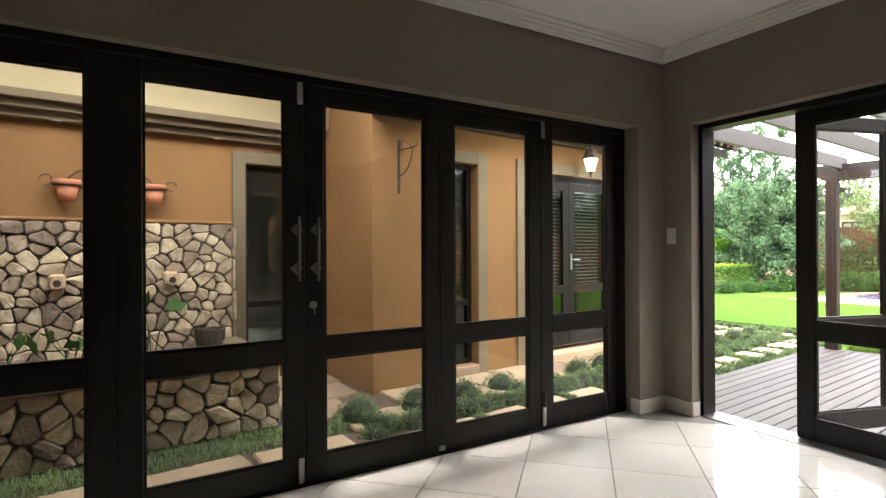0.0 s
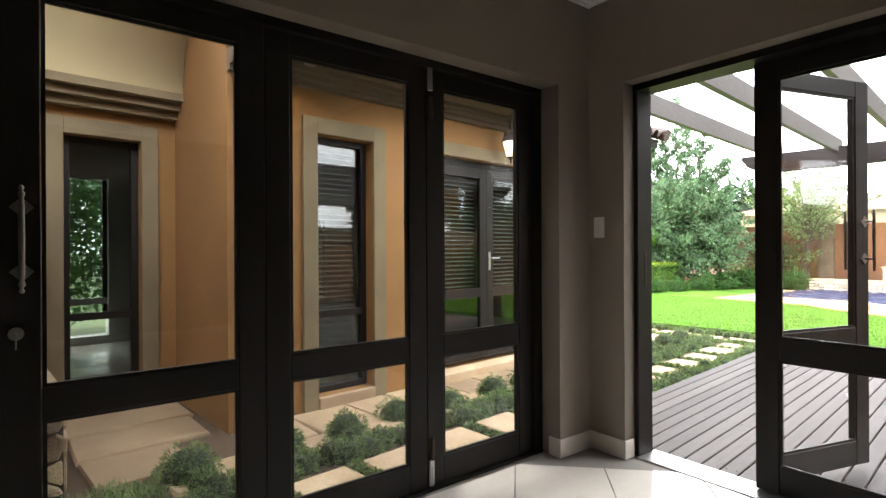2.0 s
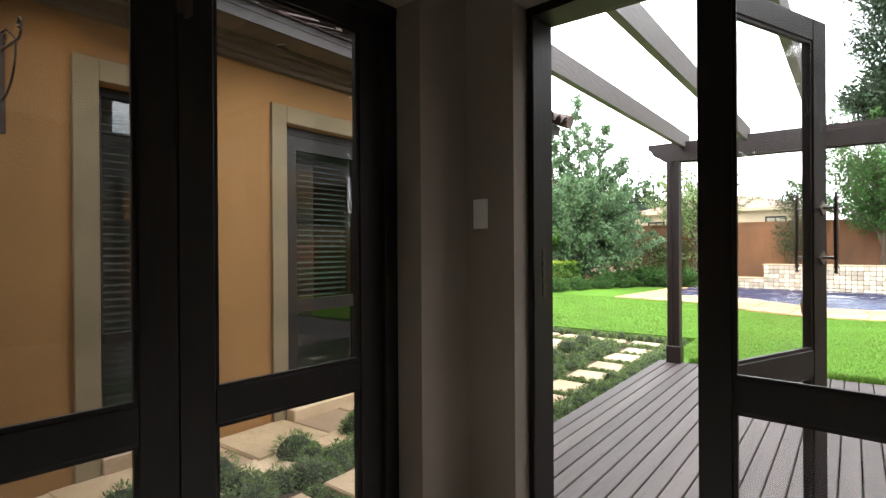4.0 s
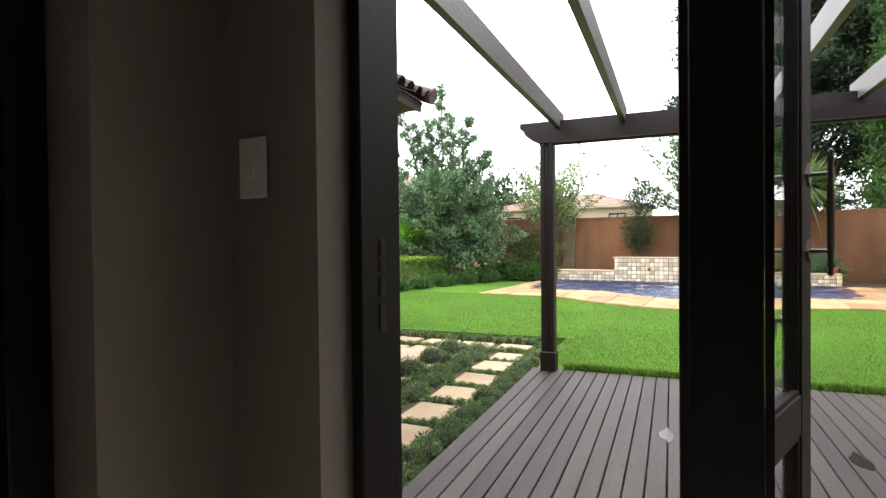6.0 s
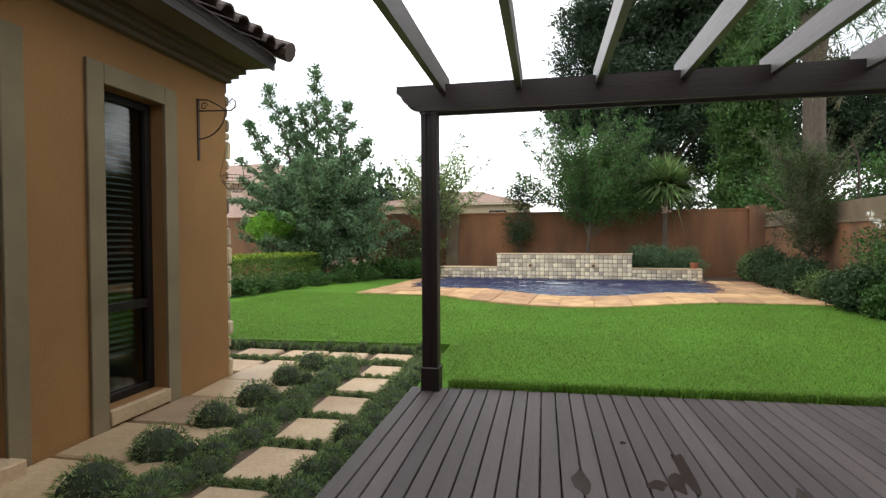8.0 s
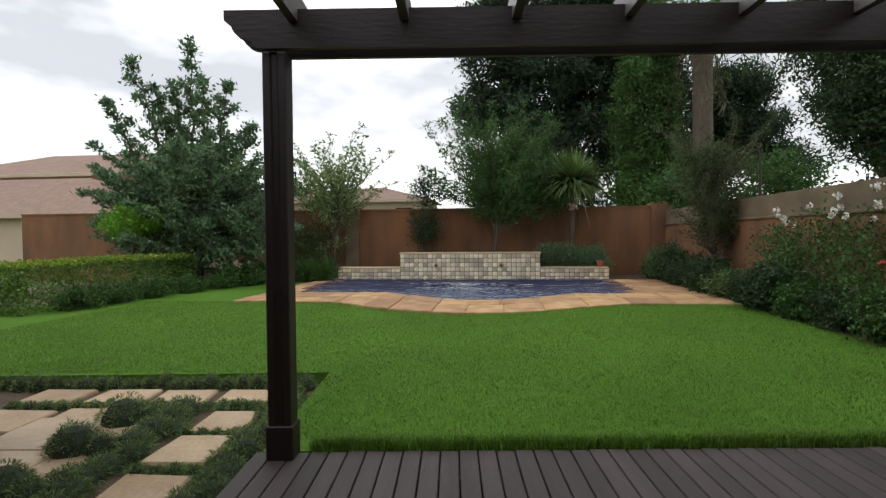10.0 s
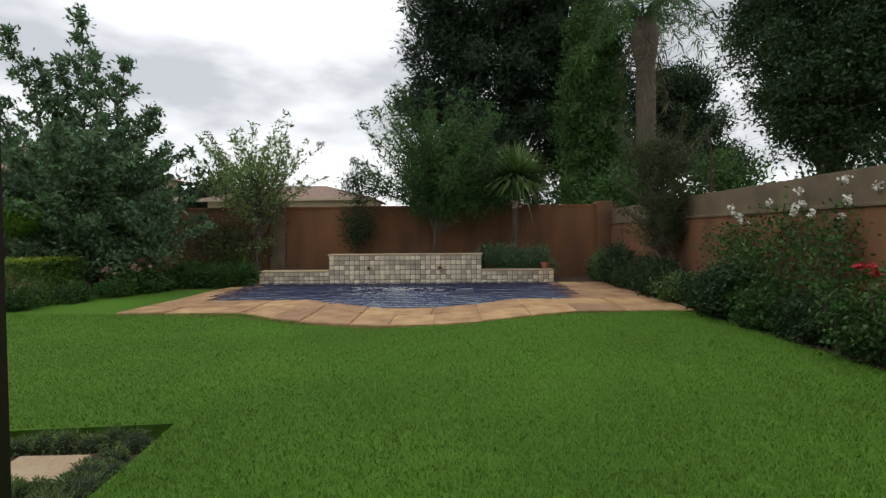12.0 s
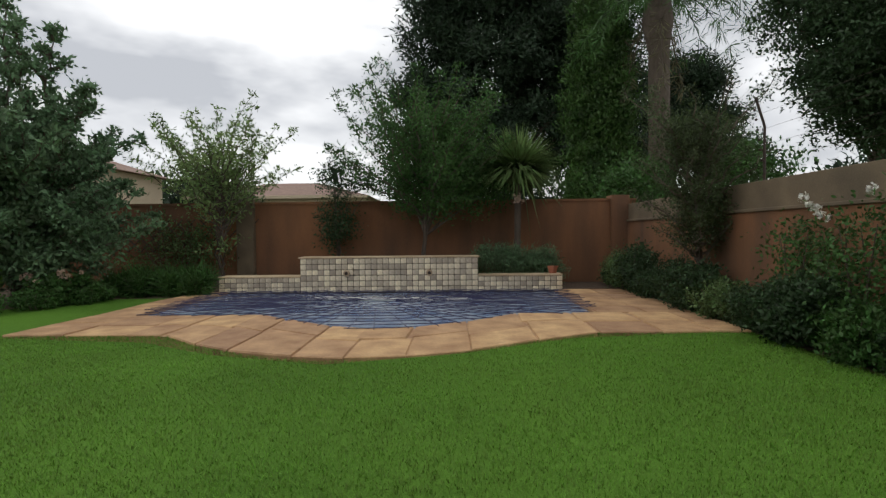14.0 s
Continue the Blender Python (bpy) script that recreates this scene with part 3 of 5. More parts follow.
for k in range(3):
    box(bm, E0, -1.602, VR - 0.10 - 0.08 * k, VR - 0.002, 2.33 + 0.065 * k, 2.33 + 0.065 * (k + 1) - 0.002)
solid("recess_cornice", bm, M["olive"], "beige stepped cornice along the recess wall", "cornice", "structure", GO)
# cream cove that springs from the cornice
bm = bmesh.new()
arc = [(VR - 0.26 - 0.95 * (1 - math.cos(a)), 2.525 + 0.95 * math.sin(a)) for a in np.linspace(0, math.pi / 2, 9)]
lo = [[bm.verts.new((uu, y, z)) for y, z in arc] for uu in (E0, -1.604)]
hi = [[bm.verts.new((uu, y + 0.08, z + 0.08)) for y, z in arc] for uu in (E0, -1.604)]
for i in range(8):
    for r in (lo, hi):
        bm.faces.new((r[0][i], r[1][i], r[1][i + 1], r[0][i + 1]))
for i in range(8):
    bm.faces.new((lo[1][i], hi[1][i], hi[1][i + 1], lo[1][i + 1]))
solid("recess_vault", bm, M["cream"], "cream plastered cove above the fountain recess", "vault", "structure", GO, True)

# eave tiles
eave = thing("tiled_eave", GO, "old brown barrel roof tiles along the eave", "roof", kind="structure")
part("underlay", boxes((-1.6, E1 + 0.07, V - 0.46, V + 0.01, 2.645, 2.69)), M["pergola"], eave)
tile = bmesh.new()
for sgn, oz in ((1, 0.0),):
    ring0, ring1 = [], []
    for k in range(7):
        a = math.pi * k / 6
        for ring, r, y, z in ((ring0, 0.085, 0.0, 0.0), (ring1, 0.070, 0.46, 0.0)):
            ring.append((r * math.cos(a), y, r * math.sin(a) + z))
    o0 = [tile.verts.new(p) for p in ring0]; o1 = [tile.verts.new(p) for p in ring1]
    i0 = [tile.verts.new((p[0] * 0.82, p[1], p[2] * 0.82)) for p in ring0]; i1 = [tile.verts.new((p[0] * 0.82, p[1], p[2] * 0.82)) for p in ring1]
    for k in range(6):
        tile.faces.new((o0[k], o0[k + 1], o1[k + 1], o1[k]))
        tile.faces.new((i0[k], i1[k], i1[k + 1], i0[k + 1]))
        tile.faces.new((o0[k], i0[k], i0[k + 1], o0[k + 1]))
TILE = finish(tile, "roof_tile", M["rooftile"])
rng = random.Random(4)
for i in range(29):
    for j in range(4):
        ob = part("roof_tile", TILE, None, eave)
        ob.matrix_local = Matrix.Translation((-1.45 + i * 0.198, V - 0.56 + 0.40 * j, 2.70 + 0.17 * j + rng.uniform(-0.006, 0.006))) @ Matrix.Rotation(radians(23), 4, "X") @ Matrix.Rotation(radians(rng.uniform(-2, 2)), 4, "Z")
deckbm = prism(bmesh.new(), [(-1.6, V - 0.48), (E1 + 0.07, V - 0.48), (E1 + 0.07, 3.6), (-1.6, 3.6)], 2.69, 2.70)
for v in deckbm.verts:
    v.co.z += (v.co.y - V + 0.48) * 0.42
part("roof_deck", deckbm, M["rooftile"], eave)
verge = bmesh.new()
for j in range(5):
    tube(verge, [(E1 + 0.06, V - 0.60 + 0.42 * j, 2.73 + 0.178 * j), (E1 + 0.06, V - 0.14 + 0.42 * j, 2.90 + 0.178 * j)], [0.085, 0.07], 10)
part("verge_tile", verge, M["rooftile"], eave)
part("fascia", boxes((-1.6, E1 + 0.05, V - 0.455, V - 0.43, 2.58, 2.66)), M["pergola"], eave)
solid("wing_roof", boxes((E0, -1.6, 3.3, 6.4, 3.9, 4.0), (-1.6, E1 + 0.1, 3.62, 6.4, 2.9, 3.45)), M["rooftile"], "brown roof over the facing wing", "roof", "structure", GO)


def window(name, u0, u1, z0, z1, v, label, transom=0.64, blinds=True, slat_to=0.25):
    w = tagged(thing(name, GO @ Matrix.Translation((u0, v, 0)), label, "window"), kind="structure")
    W, f, d = u1 - u0, 0.055, 0.10
    bar = lambda *r: part("window_frame", boxes(r, bevel=0.003), M["dark"], w)
    bar(0, f, d, d + 0.06, z0, z1)
    bar(W - f, W, d, d + 0.06, z0, z1)
    bar(f, W - f, d, d + 0.06, z0, z0 + f)
    bar(f, W - f, d, d + 0.06, z1 - f, z1)
    bar(f, W - f, d, d + 0.06, transom - 0.03, transom + 0.03)
    for a, b in ((z0 + f, transom - 0.03), (transom + 0.03, z1 - f)):
        p = part("pane", boxes((f, W - f, d + 0.03, d + 0.035, a, b)), M["dimglass"], w)
        p.visible_shadow = False
    t, s = 0.13, 0.025
    for r in ((-t, 0, z0, z1 + t), (W, W + t, z0, z1 + t), (0, W, z1, z1 + t)):
        part("surround", boxes((r[0], r[1], -s, -0.001, r[2] if r[2] > z0 else -0.13, r[3]), bevel=0.004), M["olive"], w, "khaki plaster surround")
    part("window_sill", boxes((0, W, -0.04, d - 0.002, z0 - 0.10, z0 - 0.002), bevel=0.006), M["damp"], w, "weathered sandstone sill")
    if blinds:
        sl = finish(boxes((f, W - f, -0.018, 0.018, -0.001, 0.001)), "slat", M["blind"])
        z = z1 - 0.10
        while z > z0 + slat_to:
            o = part("slat", sl, None, w)
            o.matrix_local = Matrix.Translation((0, d + 0.13, z)) @ Matrix.Rotation(radians(24), 4, "X")
            z -= 0.045
    return w


window("window_1", *OPEN[0], V, "tall dark timber window with venetian blinds and khaki surround")
window("window_2", *OPEN[2], V, "tall dark timber window with half-open blinds and khaki surround")
window("window_3", *RW, VR, "tall dark timber window beside the stone fountain", blinds=False)
for nm, u0, u1, n in (("window_4", 1.05, 1.55, 2), ("window_5", -2.2, -1.6, 1)):
    w = thing(nm, GO @ Matrix.Translation((u0, 6.08, 0)), "far window of the room behind, in dark timber", "window", kind="structure")
    for k in range(n + 1):
        part("window_frame", boxes((k * (u1 - u0 - 0.05) / n, k * (u1 - u0 - 0.05) / n + 0.05, 0, 0.05, 0.4, 1.7 if n == 2 else 2.1)), M["dark"], w)
    part("pane", boxes((0.05, u1 - u0 - 0.05, 0.02, 0.025, 0.4, 1.7 if n == 2 else 2.1)), M["dimglass"], w).visible_shadow = False
    sl = finish(boxes((0.05, u1 - u0 - 0.05, -0.02, 0.02, -0.001, 0.001)), "slat", M["blind"])
    for k in range(15 if n == 2 else 0):
        part("slat", sl, None, w).matrix_local = Matrix.Translation((0, -0.05, 0.5 + 0.08 * k)) @ Matrix.Rotation(radians(15), 4, "X")

# double entrance door
u0, u1, z0, z1 = OPEN[1]
ed = thing("entrance_door", GO @ Matrix.Translation((u0, V + 0.08, 0)), "dark timber glazed double entrance door, closed", "door", kind="structure")
for a, b in ((0, 0.06), (u1 - u0 - 0.06, u1 - u0)):
    part("jamb", boxes((a, b, 0, 0.08, 0.0, z1), bevel=0.003), M["dark"], ed)
part("head", boxes((0.06, u1 - u0 - 0.06, 0, 0.08, z1 - 0.06, z1)), M["dark"], ed)
half = (u1 - u0 - 0.12) / 2
for k in range(2):
    x = 0.06 + k * half
    dl = part("door_leaf", boxes((x + 0.002, x + 0.105, 0.01, 0.055, 0.01, z1 - 0.062), (x + half - 0.105, x + half - 0.002, 0.01, 0.055, 0.01, z1 - 0.062), (x + 0.105, x + half - 0.105, 0.011, 0.054, 0.01, 0.20), (x + 0.105, x + half - 0.105, 0.011, 0.054, 0.66, 0.76), (x + 0.105, x + half - 0.105, 0.011, 0.054, z1 - 0.17, z1 - 0.062)), M["dark"], ed)
    for a, b in ((0.20, 0.66), (0.76, z1 - 0.17)):
        p = part("pane", boxes((x + 0.10, x + half - 0.10, 0.03, 0.035, a, b)), M["dimglass"], dl)
        p.visible_shadow = False
    sl = finish(boxes((x + 0.105, x + half - 0.105, -0.018, 0.018, -0.001, 0.001)), "slat", M["blind"])
    for j in range(27):
        part("slat", sl, None, ed).matrix_local = Matrix.Translation((0, 0.11, 0.78 + 0.045 * j)) @ Matrix.Rotation(radians(25), 4, "X")
hd = bmesh.new()
box(hd, 0.06 + half + 0.02, 0.06 + half + 0.05, -0.004, 0.009, 0.95, 1.15, 0.003)
tube(hd, [(0.095 + half, 0.0, 1.08), (0.095 + half, -0.045, 1.08), (0.21 + half, -0.045, 1.08)], 0.008, 8)
part("door_handle", hd, M["steel"], ed, "steel lever handle")
for r in ((-0.13, 0, -0.13, z1 + 0.13), (u1 - u0, u1 - u0 + 0.13, -0.13, z1 + 0.13), (0, u1 - u0, z1, z1 + 0.13)):
    part("surround", boxes((r[0], r[1], -0.105, -0.081, r[2], r[3]), bevel=0.004), M["olive"], ed, "khaki plaster surround")
part("door_step", boxes((-0.02, u1 - u0 + 0.02, -0.20, -0.002, -0.13, -0.035), bevel=0.008), M["sand"], ed, "pale stone step")


def bracket(u, z0, z1, name, label, basket=False):
    b = thing(name, GO @ Matrix.Translation((u, V, 0)), label, "wall bracket")
    part("back_plate", boxes((-0.013, 0.013, -0.010, -0.001, z0, z1), bevel=0.002), M["iron"], b)
    top = z1 - 0.10
    part("arm", tube(bmesh.new(), [(0, -0.005, top), (0, -0.30, top - 0.01), (0, -0.335, top + 0.015), (0, -0.34, top + 0.06), (0, -0.31, top + 0.085), (0, -0.285, top + 0.06), (0, -0.30, top + 0.04)], 0.006), M["iron"], b)
    part("brace", tube(bmesh.new(), [(0, -0.008, z0 + 0.17)] + [(0, -0.25 * math.sin(a), z0 + 0.17 + (top - z0 - 0.18) * (1 - math.cos(a))) for a in np.linspace(0.2, 1.55, 7)], 0.006), M["iron"], b)
    part("scroll", tube(bmesh.new(), [(0, -0.01, z1 - 0.01), (0, -0.09, z1 - 0.015), (0, -0.18, z1 - 0.06), (0, -0.25, top - 0.005)], 0.005), M["iron"], b)
    part("scroll", tube(bmesh.new(), [(0, -0.06 - 0.035 * (1 - k / 16) * math.cos(k * 0.6), top + 0.035 + 0.035 * (1 - k / 16) * math.sin(k * 0.6)) for k in range(14)], 0.004), M["iron"], b)
    return b


bracket(-1.31, 1.76, 2.28, "plant_bracket", "scrolled black iron plant bracket on the ochre wall")
bracket(3.74, 1.75, 2.25, "plant_bracket", "scrolled iron plant bracket near the stone corner, holding a wire basket")
hb = thing("hanging_basket", GO @ Matrix.Translation((3.74, V - 0.335, 1.56)), "empty wire hanging basket on thin chains", "hanging basket")
for k in range(3):
    a = 2.094 * k
    part("chain", tube(bmesh.new(), [(0.12 * math.cos(a), 0.12 * math.sin(a), 0.05), (0, 0, 0.585)], 0.002, 4), M["iron"], hb)
for r, z in ((0.12, 0.05), (0.105, 0.0), (0.07, -0.05), (0.03, -0.075)):
    part("wire_ring", tube(bmesh.new(), [(r * math.cos(6.2832 * k / 16), r * math.sin(6.2832 * k / 16), z) for k in range(17)], 0.0025, 4), M["iron"], hb)
for k in range(8):
    a = 6.2832 * k / 8
    part("wire_rib", tube(bmesh.new(), [(r * math.cos(a), r * math.sin(a), z) for r, z in ((0.12, 0.05), (0.105, 0.0), (0.07, -0.05), (0.03, -0.075))], 0.002, 4), M["iron"], hb)

# lantern and downlights under the soffit
lt = thing("hanging_lantern", GO @ Matrix.Translation((1.30, V - 0.22, 2.16)), "lit black lantern hanging under the eave", "lantern")
part("shade_glass", lathe(bmesh.new(), [(0.045, 0.0), (0.088, 0.155), (0.086, 0.16), (0.01, 0.16)], 6), M["frost"], lt, "softly glowing frosted lantern glass")
part("cap", lathe(bmesh.new(), [(0.108, 0.161), (0.104, 0.175), (0.075, 0.215), (0.070, 0.25), (0.03, 0.275), (0.014, 0.29), (0.012, 0.44)], 6), M["iron"], lt)
part("finial", lathe(bmesh.new(), [(0.002, -0.075), (0.014, -0.05), (0.008, -0.035), (0.036, -0.003), (0.05, -0.001)], 8), M["iron"], lt)
for k in range(6):
    a = 6.2832 * k / 6
    part("bar", tube(bmesh.new(), [(0.048 * math.cos(a), 0.048 * math.sin(a), 0), (0.092 * math.cos(a), 0.092 * math.sin(a), 0.16)], 0.005, 4), M["iron"], lt)
for uu, vv, zz, pw in ((-1.05, V - 0.22, 2.598, 0.9), (0.2, V - 0.22, 2.598, 0.7), (-4.0, VR - 0.07, 2.328, 0.12), (-2.7, VR - 0.07, 2.328, 0.12)):
    dl = thing("downlight", GO @ Matrix.Translation((uu, vv, zz)), "small lit downlight set in the soffit", "downlight", "soffit downlights")
    part("bezel", lathe(bmesh.new(), [(0.045, -0.004), (0.045, 0.002), (0.03, 0.002), (0.03, -0.004)], 14), M["steel"], dl)
    part("lens", lathe(bmesh.new(), [(0.001, -0.0025), (0.029, -0.0025), (0.029, 0.002), (0.001, 0.002)], 12), M["down"], dl)
    lamp = new("downlight_beam", bpy.data.lights.new("downlight_beam", "SPOT"))
    lamp.data.energy, lamp.data.color, lamp.data.spot_size, lamp.data.spot_blend, lamp.data.shadow_soft_size = pw, (1.0, 0.72, 0.42), radians(130), 0.9, 0.03
    lamp.matrix_world = GO @ Matrix.Translation((uu, vv, zz - 0.02))

# ---- stone fountain in the courtyard recess ----
rng = random.Random(11)


def stone_face(parent, u0, u1, z0, z1, pitch, place, depth=0.034, squash=0.8):
    """Field stones standing proud of a wall face; place(a, b, out) gives the point."""
    for poly in cells(u0, u1, z0, z1, pitch, rng, squash, 0.22):
        poly = [(a + rng.uniform(-0.006, 0.006), b + rng.uniform(-0.006, 0.006)) for a, b in rounded(inset(poly, 0.002 + 0.006 * rng.random()), rng.uniform(0.14, 0.26))]
        top = inset(poly, 0.012)
        d = depth * rng.uniform(0.6, 1.3)
        bm = bmesh.new()
        lo = [bm.verts.new(place(a, b, 0.0)) for a, b in poly]
        md = [bm.verts.new(place(a, b, d * 0.65)) for a, b in inset(poly, 0.003)]
        hi = [bm.verts.new(place(a, b, d * rng.uniform(0.85, 1.15))) for a, b in top]
        n = len(lo)
        for r0, r1 in ((lo, md), (md, hi)):
            for i in range(n):
                bm.faces.new((r0[i], r0[(i + 1) % n], r1[(i + 1) % n], r1[i]))
        c = bm.verts.new(place(sum(p[0] for p in top) / n, sum(p[1] for p in top) / n, d * 1.15))
        for i in range(n):
            bm.faces.new((hi[i], hi[(i + 1) % n], c))
        part("stone", bm, M["stone"], parent)


fw = thing("stone_fountain_wall", GO, "wall of irregular field stones with two water spouts", "stone wall")
part("core", boxes((E0 + 0.01, -2.61, 2.95, VR - 0.001, -0.15, 1.47)), M["mortar"], fw)
part("ledge", boxes((E0 + 0.01, -2.60, 2.93, VR - 0.001, 1.47, 1.50), bevel=0.008), M["orange"], fw, "ochre plastered ledge")
stone_face(fw, -4.75, -2.61, 0.28, 1.47, 0.118, lambda a, b, o: (a, 2.95 - o, b))
for k in range(5):
    z = -0.1 + 0.31 * k
    part("end_stone", boxes((-2.612, -2.565 - 0.01 * (k % 2), 2.93, VR - 0.03, z + 0.01, z + 0.30), bevel=0.015), M["stone"], fw)
for uu in (-3.16, -4.0):
    bm = bmesh.new()
    box(bm, uu - 0.06, uu + 0.06, 2.83, 2.95, 0.90, 1.03, 0.02)
    lathe(bm, [(0.045, 0.0), (0.045, 0.06), (0.03, 0.06), (0.025, 0.01)], 12, Matrix.Translation((uu, 2.84, 0.955)) @ Matrix.Rotation(radians(90), 4, "X"))
    sp = part("spout", bm, M["sand"], fw, "carved sandstone water spout")
    # Black disc stands for the shade inside the spout's mouth.
    part("spout_hole", lathe(bmesh.new(), [(0.001, 0), (0.028, 0), (0.028, 0.012), (0.001, 0.012)], 12, Matrix.Translation((uu, 2.79, 0.955)) @ Matrix.Rotation(radians(90), 4, "X")), M["iron"], sp)
pl = thing("stone_planter", GO, "low stone planter wall with a plastered rim", "planter")
part("core", boxes((E0 + 0.02, -2.62, 1.55, 1.70, -0.15, 0.345), (-2.76, -2.62, 1.70, 2.92, -0.15, 0.345)), M["mortar"], pl)
part("rim", boxes((E0 + 0.02, -2.585, 1.50, 1.72, 0.346, 0.385), (-2.78, -2.585, 1.722, 2.85, 0.346, 0.385), bevel=0.01), M["olive"], pl)
stone_face(pl, -4.75, -2.62, -0.13, 0.345, 0.128, lambda a, b, o: (a, 1.55 - o, b))
stone_face(pl, 1.56, 2.90, -0.13, 0.345, 0.21, lambda a, b, o: (-2.62 + o * 0.6, a, b))
part("soil_fill", boxes((E0 + 0.02, -2.765, 1.705, 2.94, 0.0, 0.24)), M["soil"], pl)
nr = np.random.default_rng(5)
for uu, vv, h in ((-4.3, 2.1, 0.42), (-3.35, 2.55, 0.46), (-3.9, 2.45, 0.3)):
    pt = thing("water_plant", GO @ Matrix.Translation((uu, vv, 0.24)), "small broad-leaved green plant in the planter", "plant")
    for k in range(5):
        a = 1.3 * k + uu
        part("stalk", tube(bmesh.new(), [(0, 0, 0), (0.06 * math.cos(a), 0.06 * math.sin(a), h * 0.6), (0.15 * math.cos(a), 0.15 * math.sin(a), h)], 0.004, 4), M["leaf_mid"], pt)
    c = np.stack([0.15 * np.cos(1.3 * np.arange(5) + uu), 0.15 * np.sin(1.3 * np.arange(5) + uu), np.full(5, h)], 1)
    for q in c:
        part("leaf_blade", leaf_mesh("leaf_blade", q[None], 0.2, 0.09, M["leaf_mid"], nr), None, pt)
pot = thing("stone_trough", GO @ Matrix.Translation((-2.86, 2.72, 0.24)), "small dark stone pot at the wall's foot", "pot")
part("bowl", lathe(bmesh.new(), [(0.09, 0), (0.13, 0.18), (0.135, 0.26), (0.115, 0.26), (0.10, 0.1)], 14), M["mortar"], pot)

# terracotta pots on a wall scroll
ws = thing("wall_pot_holder", GO @ Matrix.Translation((-3.6, VR, 1.78)), "black iron scroll holder on the ochre wall", "pot holder")
part("rail", tube(bmesh.new(), [(-0.42, -0.02, 0), (0.42, -0.02, 0)], 0.007), M["iron"], ws)
for sx in (-1, 1):
    part("scroll", tube(bmesh.new(), [(sx * (0.03 + 0.0165 * k), -0.02, 0.02 + 0.14 * math.sin(math.pi * k / 20)) for k in range(21)], 0.006), M["iron"], ws)
    part("scroll", tube(bmesh.new(), [(sx * (0.17 + 0.055 * (1 - k / 18) * math.cos(0.55 * k)), -0.02, 0.055 + 0.05 * (1 - k / 18) * math.sin(0.55 * k)) for k in range(16)], 0.005), M["iron"], ws)
    part("ring", tube(bmesh.new(), [(sx * 0.33 + 0.098 * math.cos(6.2832 * k / 20), -0.11 + 0.098 * math.sin(6.2832 * k / 20), 0.0) for k in range(21)], 0.006), M["iron"], ws)
    part("curl", tube(bmesh.new(), [(sx * (0.475 + 0.045 * math.cos(0.5 * k)), -0.11, 0.04 + 0.045 * math.sin(0.5 * k)) for k in range(11)], 0.006), M["iron"], ws)
    tp = thing("terracotta_pot", GO @ Matrix.Translation((-3.6 + sx * 0.33, VR - 0.11, 1.645)), "empty orange terracotta pot in the iron holder", "pot", "wall pots")
    part("body", lathe(bmesh.new(), [(0.058, 0), (0.088, 0.135), (0.075, 0.135), (0.045, 0.02)], 20), M["terracotta"], tp, smooth=True)
    part("rim", lathe(bmesh.new(), [(0.089, 0.136), (0.104, 0.138), (0.107, 0.160), (0.103, 0.182), (0.088, 0.182), (0.084, 0.138)], 20), M["terracotta"], tp, smooth=True)

# stone veneer on the wing's end wall
qn = thing("stone_quoin", GO, "rough stone cladding at the end of the ochre wing", "stone cladding")
for j in range(3):
    z = -0.13
    while z < 2.44:
        h, d, a = rng.uniform(0.07, 0.20), rng.uniform(0.025, 0.085), V - 0.012 + j * 0.26
        part("stone", boxes((E1 + 0.001, E1 + d, a + rng.uniform(0, 0.015), a + rng.uniform(0.22, 0.255), z + 0.004, z + h - 0.006), bevel=0.016), M["stone"], qn)
        z += h

# ---- ground, paving and deck ----
solid("ground", boxes((-300, 300, -300, 300, -0.5, -0.24)), M["ground"], "rough ground stretching away", "ground", "structure")
solid("courtyard_soil", boxes((-6.0, 5.7, -0.03, 3.4, -0.24, -0.15), (-6.0, 0.0, -0.03, 0.2, -0.24, -0.16), (3.9, 5.7, -0.3, -0.03, -0.24, -0.15)), M["soil"], "dark soil bed round the stepping stones", "ground", "structure", GO)
solid("bed_soil", boxes((9.5, 21.5, -1.1, -0.45, -0.24, -0.045), (15.0, 21.5, 8.15, 9.3, -0.24, -0.05), (12.5, 21.5, 9.3, 14.0, -0.24, -0.05), (20.0, 21.5, -0.5, 9.0, -0.24, -0.03)), M["soil"], "dark soil of the flower beds", "ground", "structure")
LAWN = [G(3.82, 0.12), G(5.46, 0.14), G(5.38, 2.7), G(5.3, 7.5), Vector((12.5, 12.0, 0)), Vector((17.0, 10.4, 0)), Vector((18.9, 9.4, 0)), Vector((19.0, 8.1, 0)), Vector((15.2, 8.1, 0)), Vector((14.9, 6.2, 0)), Vector((14.3, 5.2, 0)), Vector((13.9, 4.0, 0)), Vector((14.3, 2.8, 0)), Vector((15.0, 1.6, 0)), Vector((15.4, -0.5, 0)), Vector((10.0, -0.5, 0)), G(3.95, -4.7)]
solid("lawn", prism(bmesh.new(), [(p.x, p.y) for p in LAWN], -0.22, -0.045), M["lawn"], "short green lawn between deck and pool", "lawn", "structure")

pv = thing("paving", GO, "pale sandstone slabs and stepping stones in the courtyard", "paving", kind="structure")


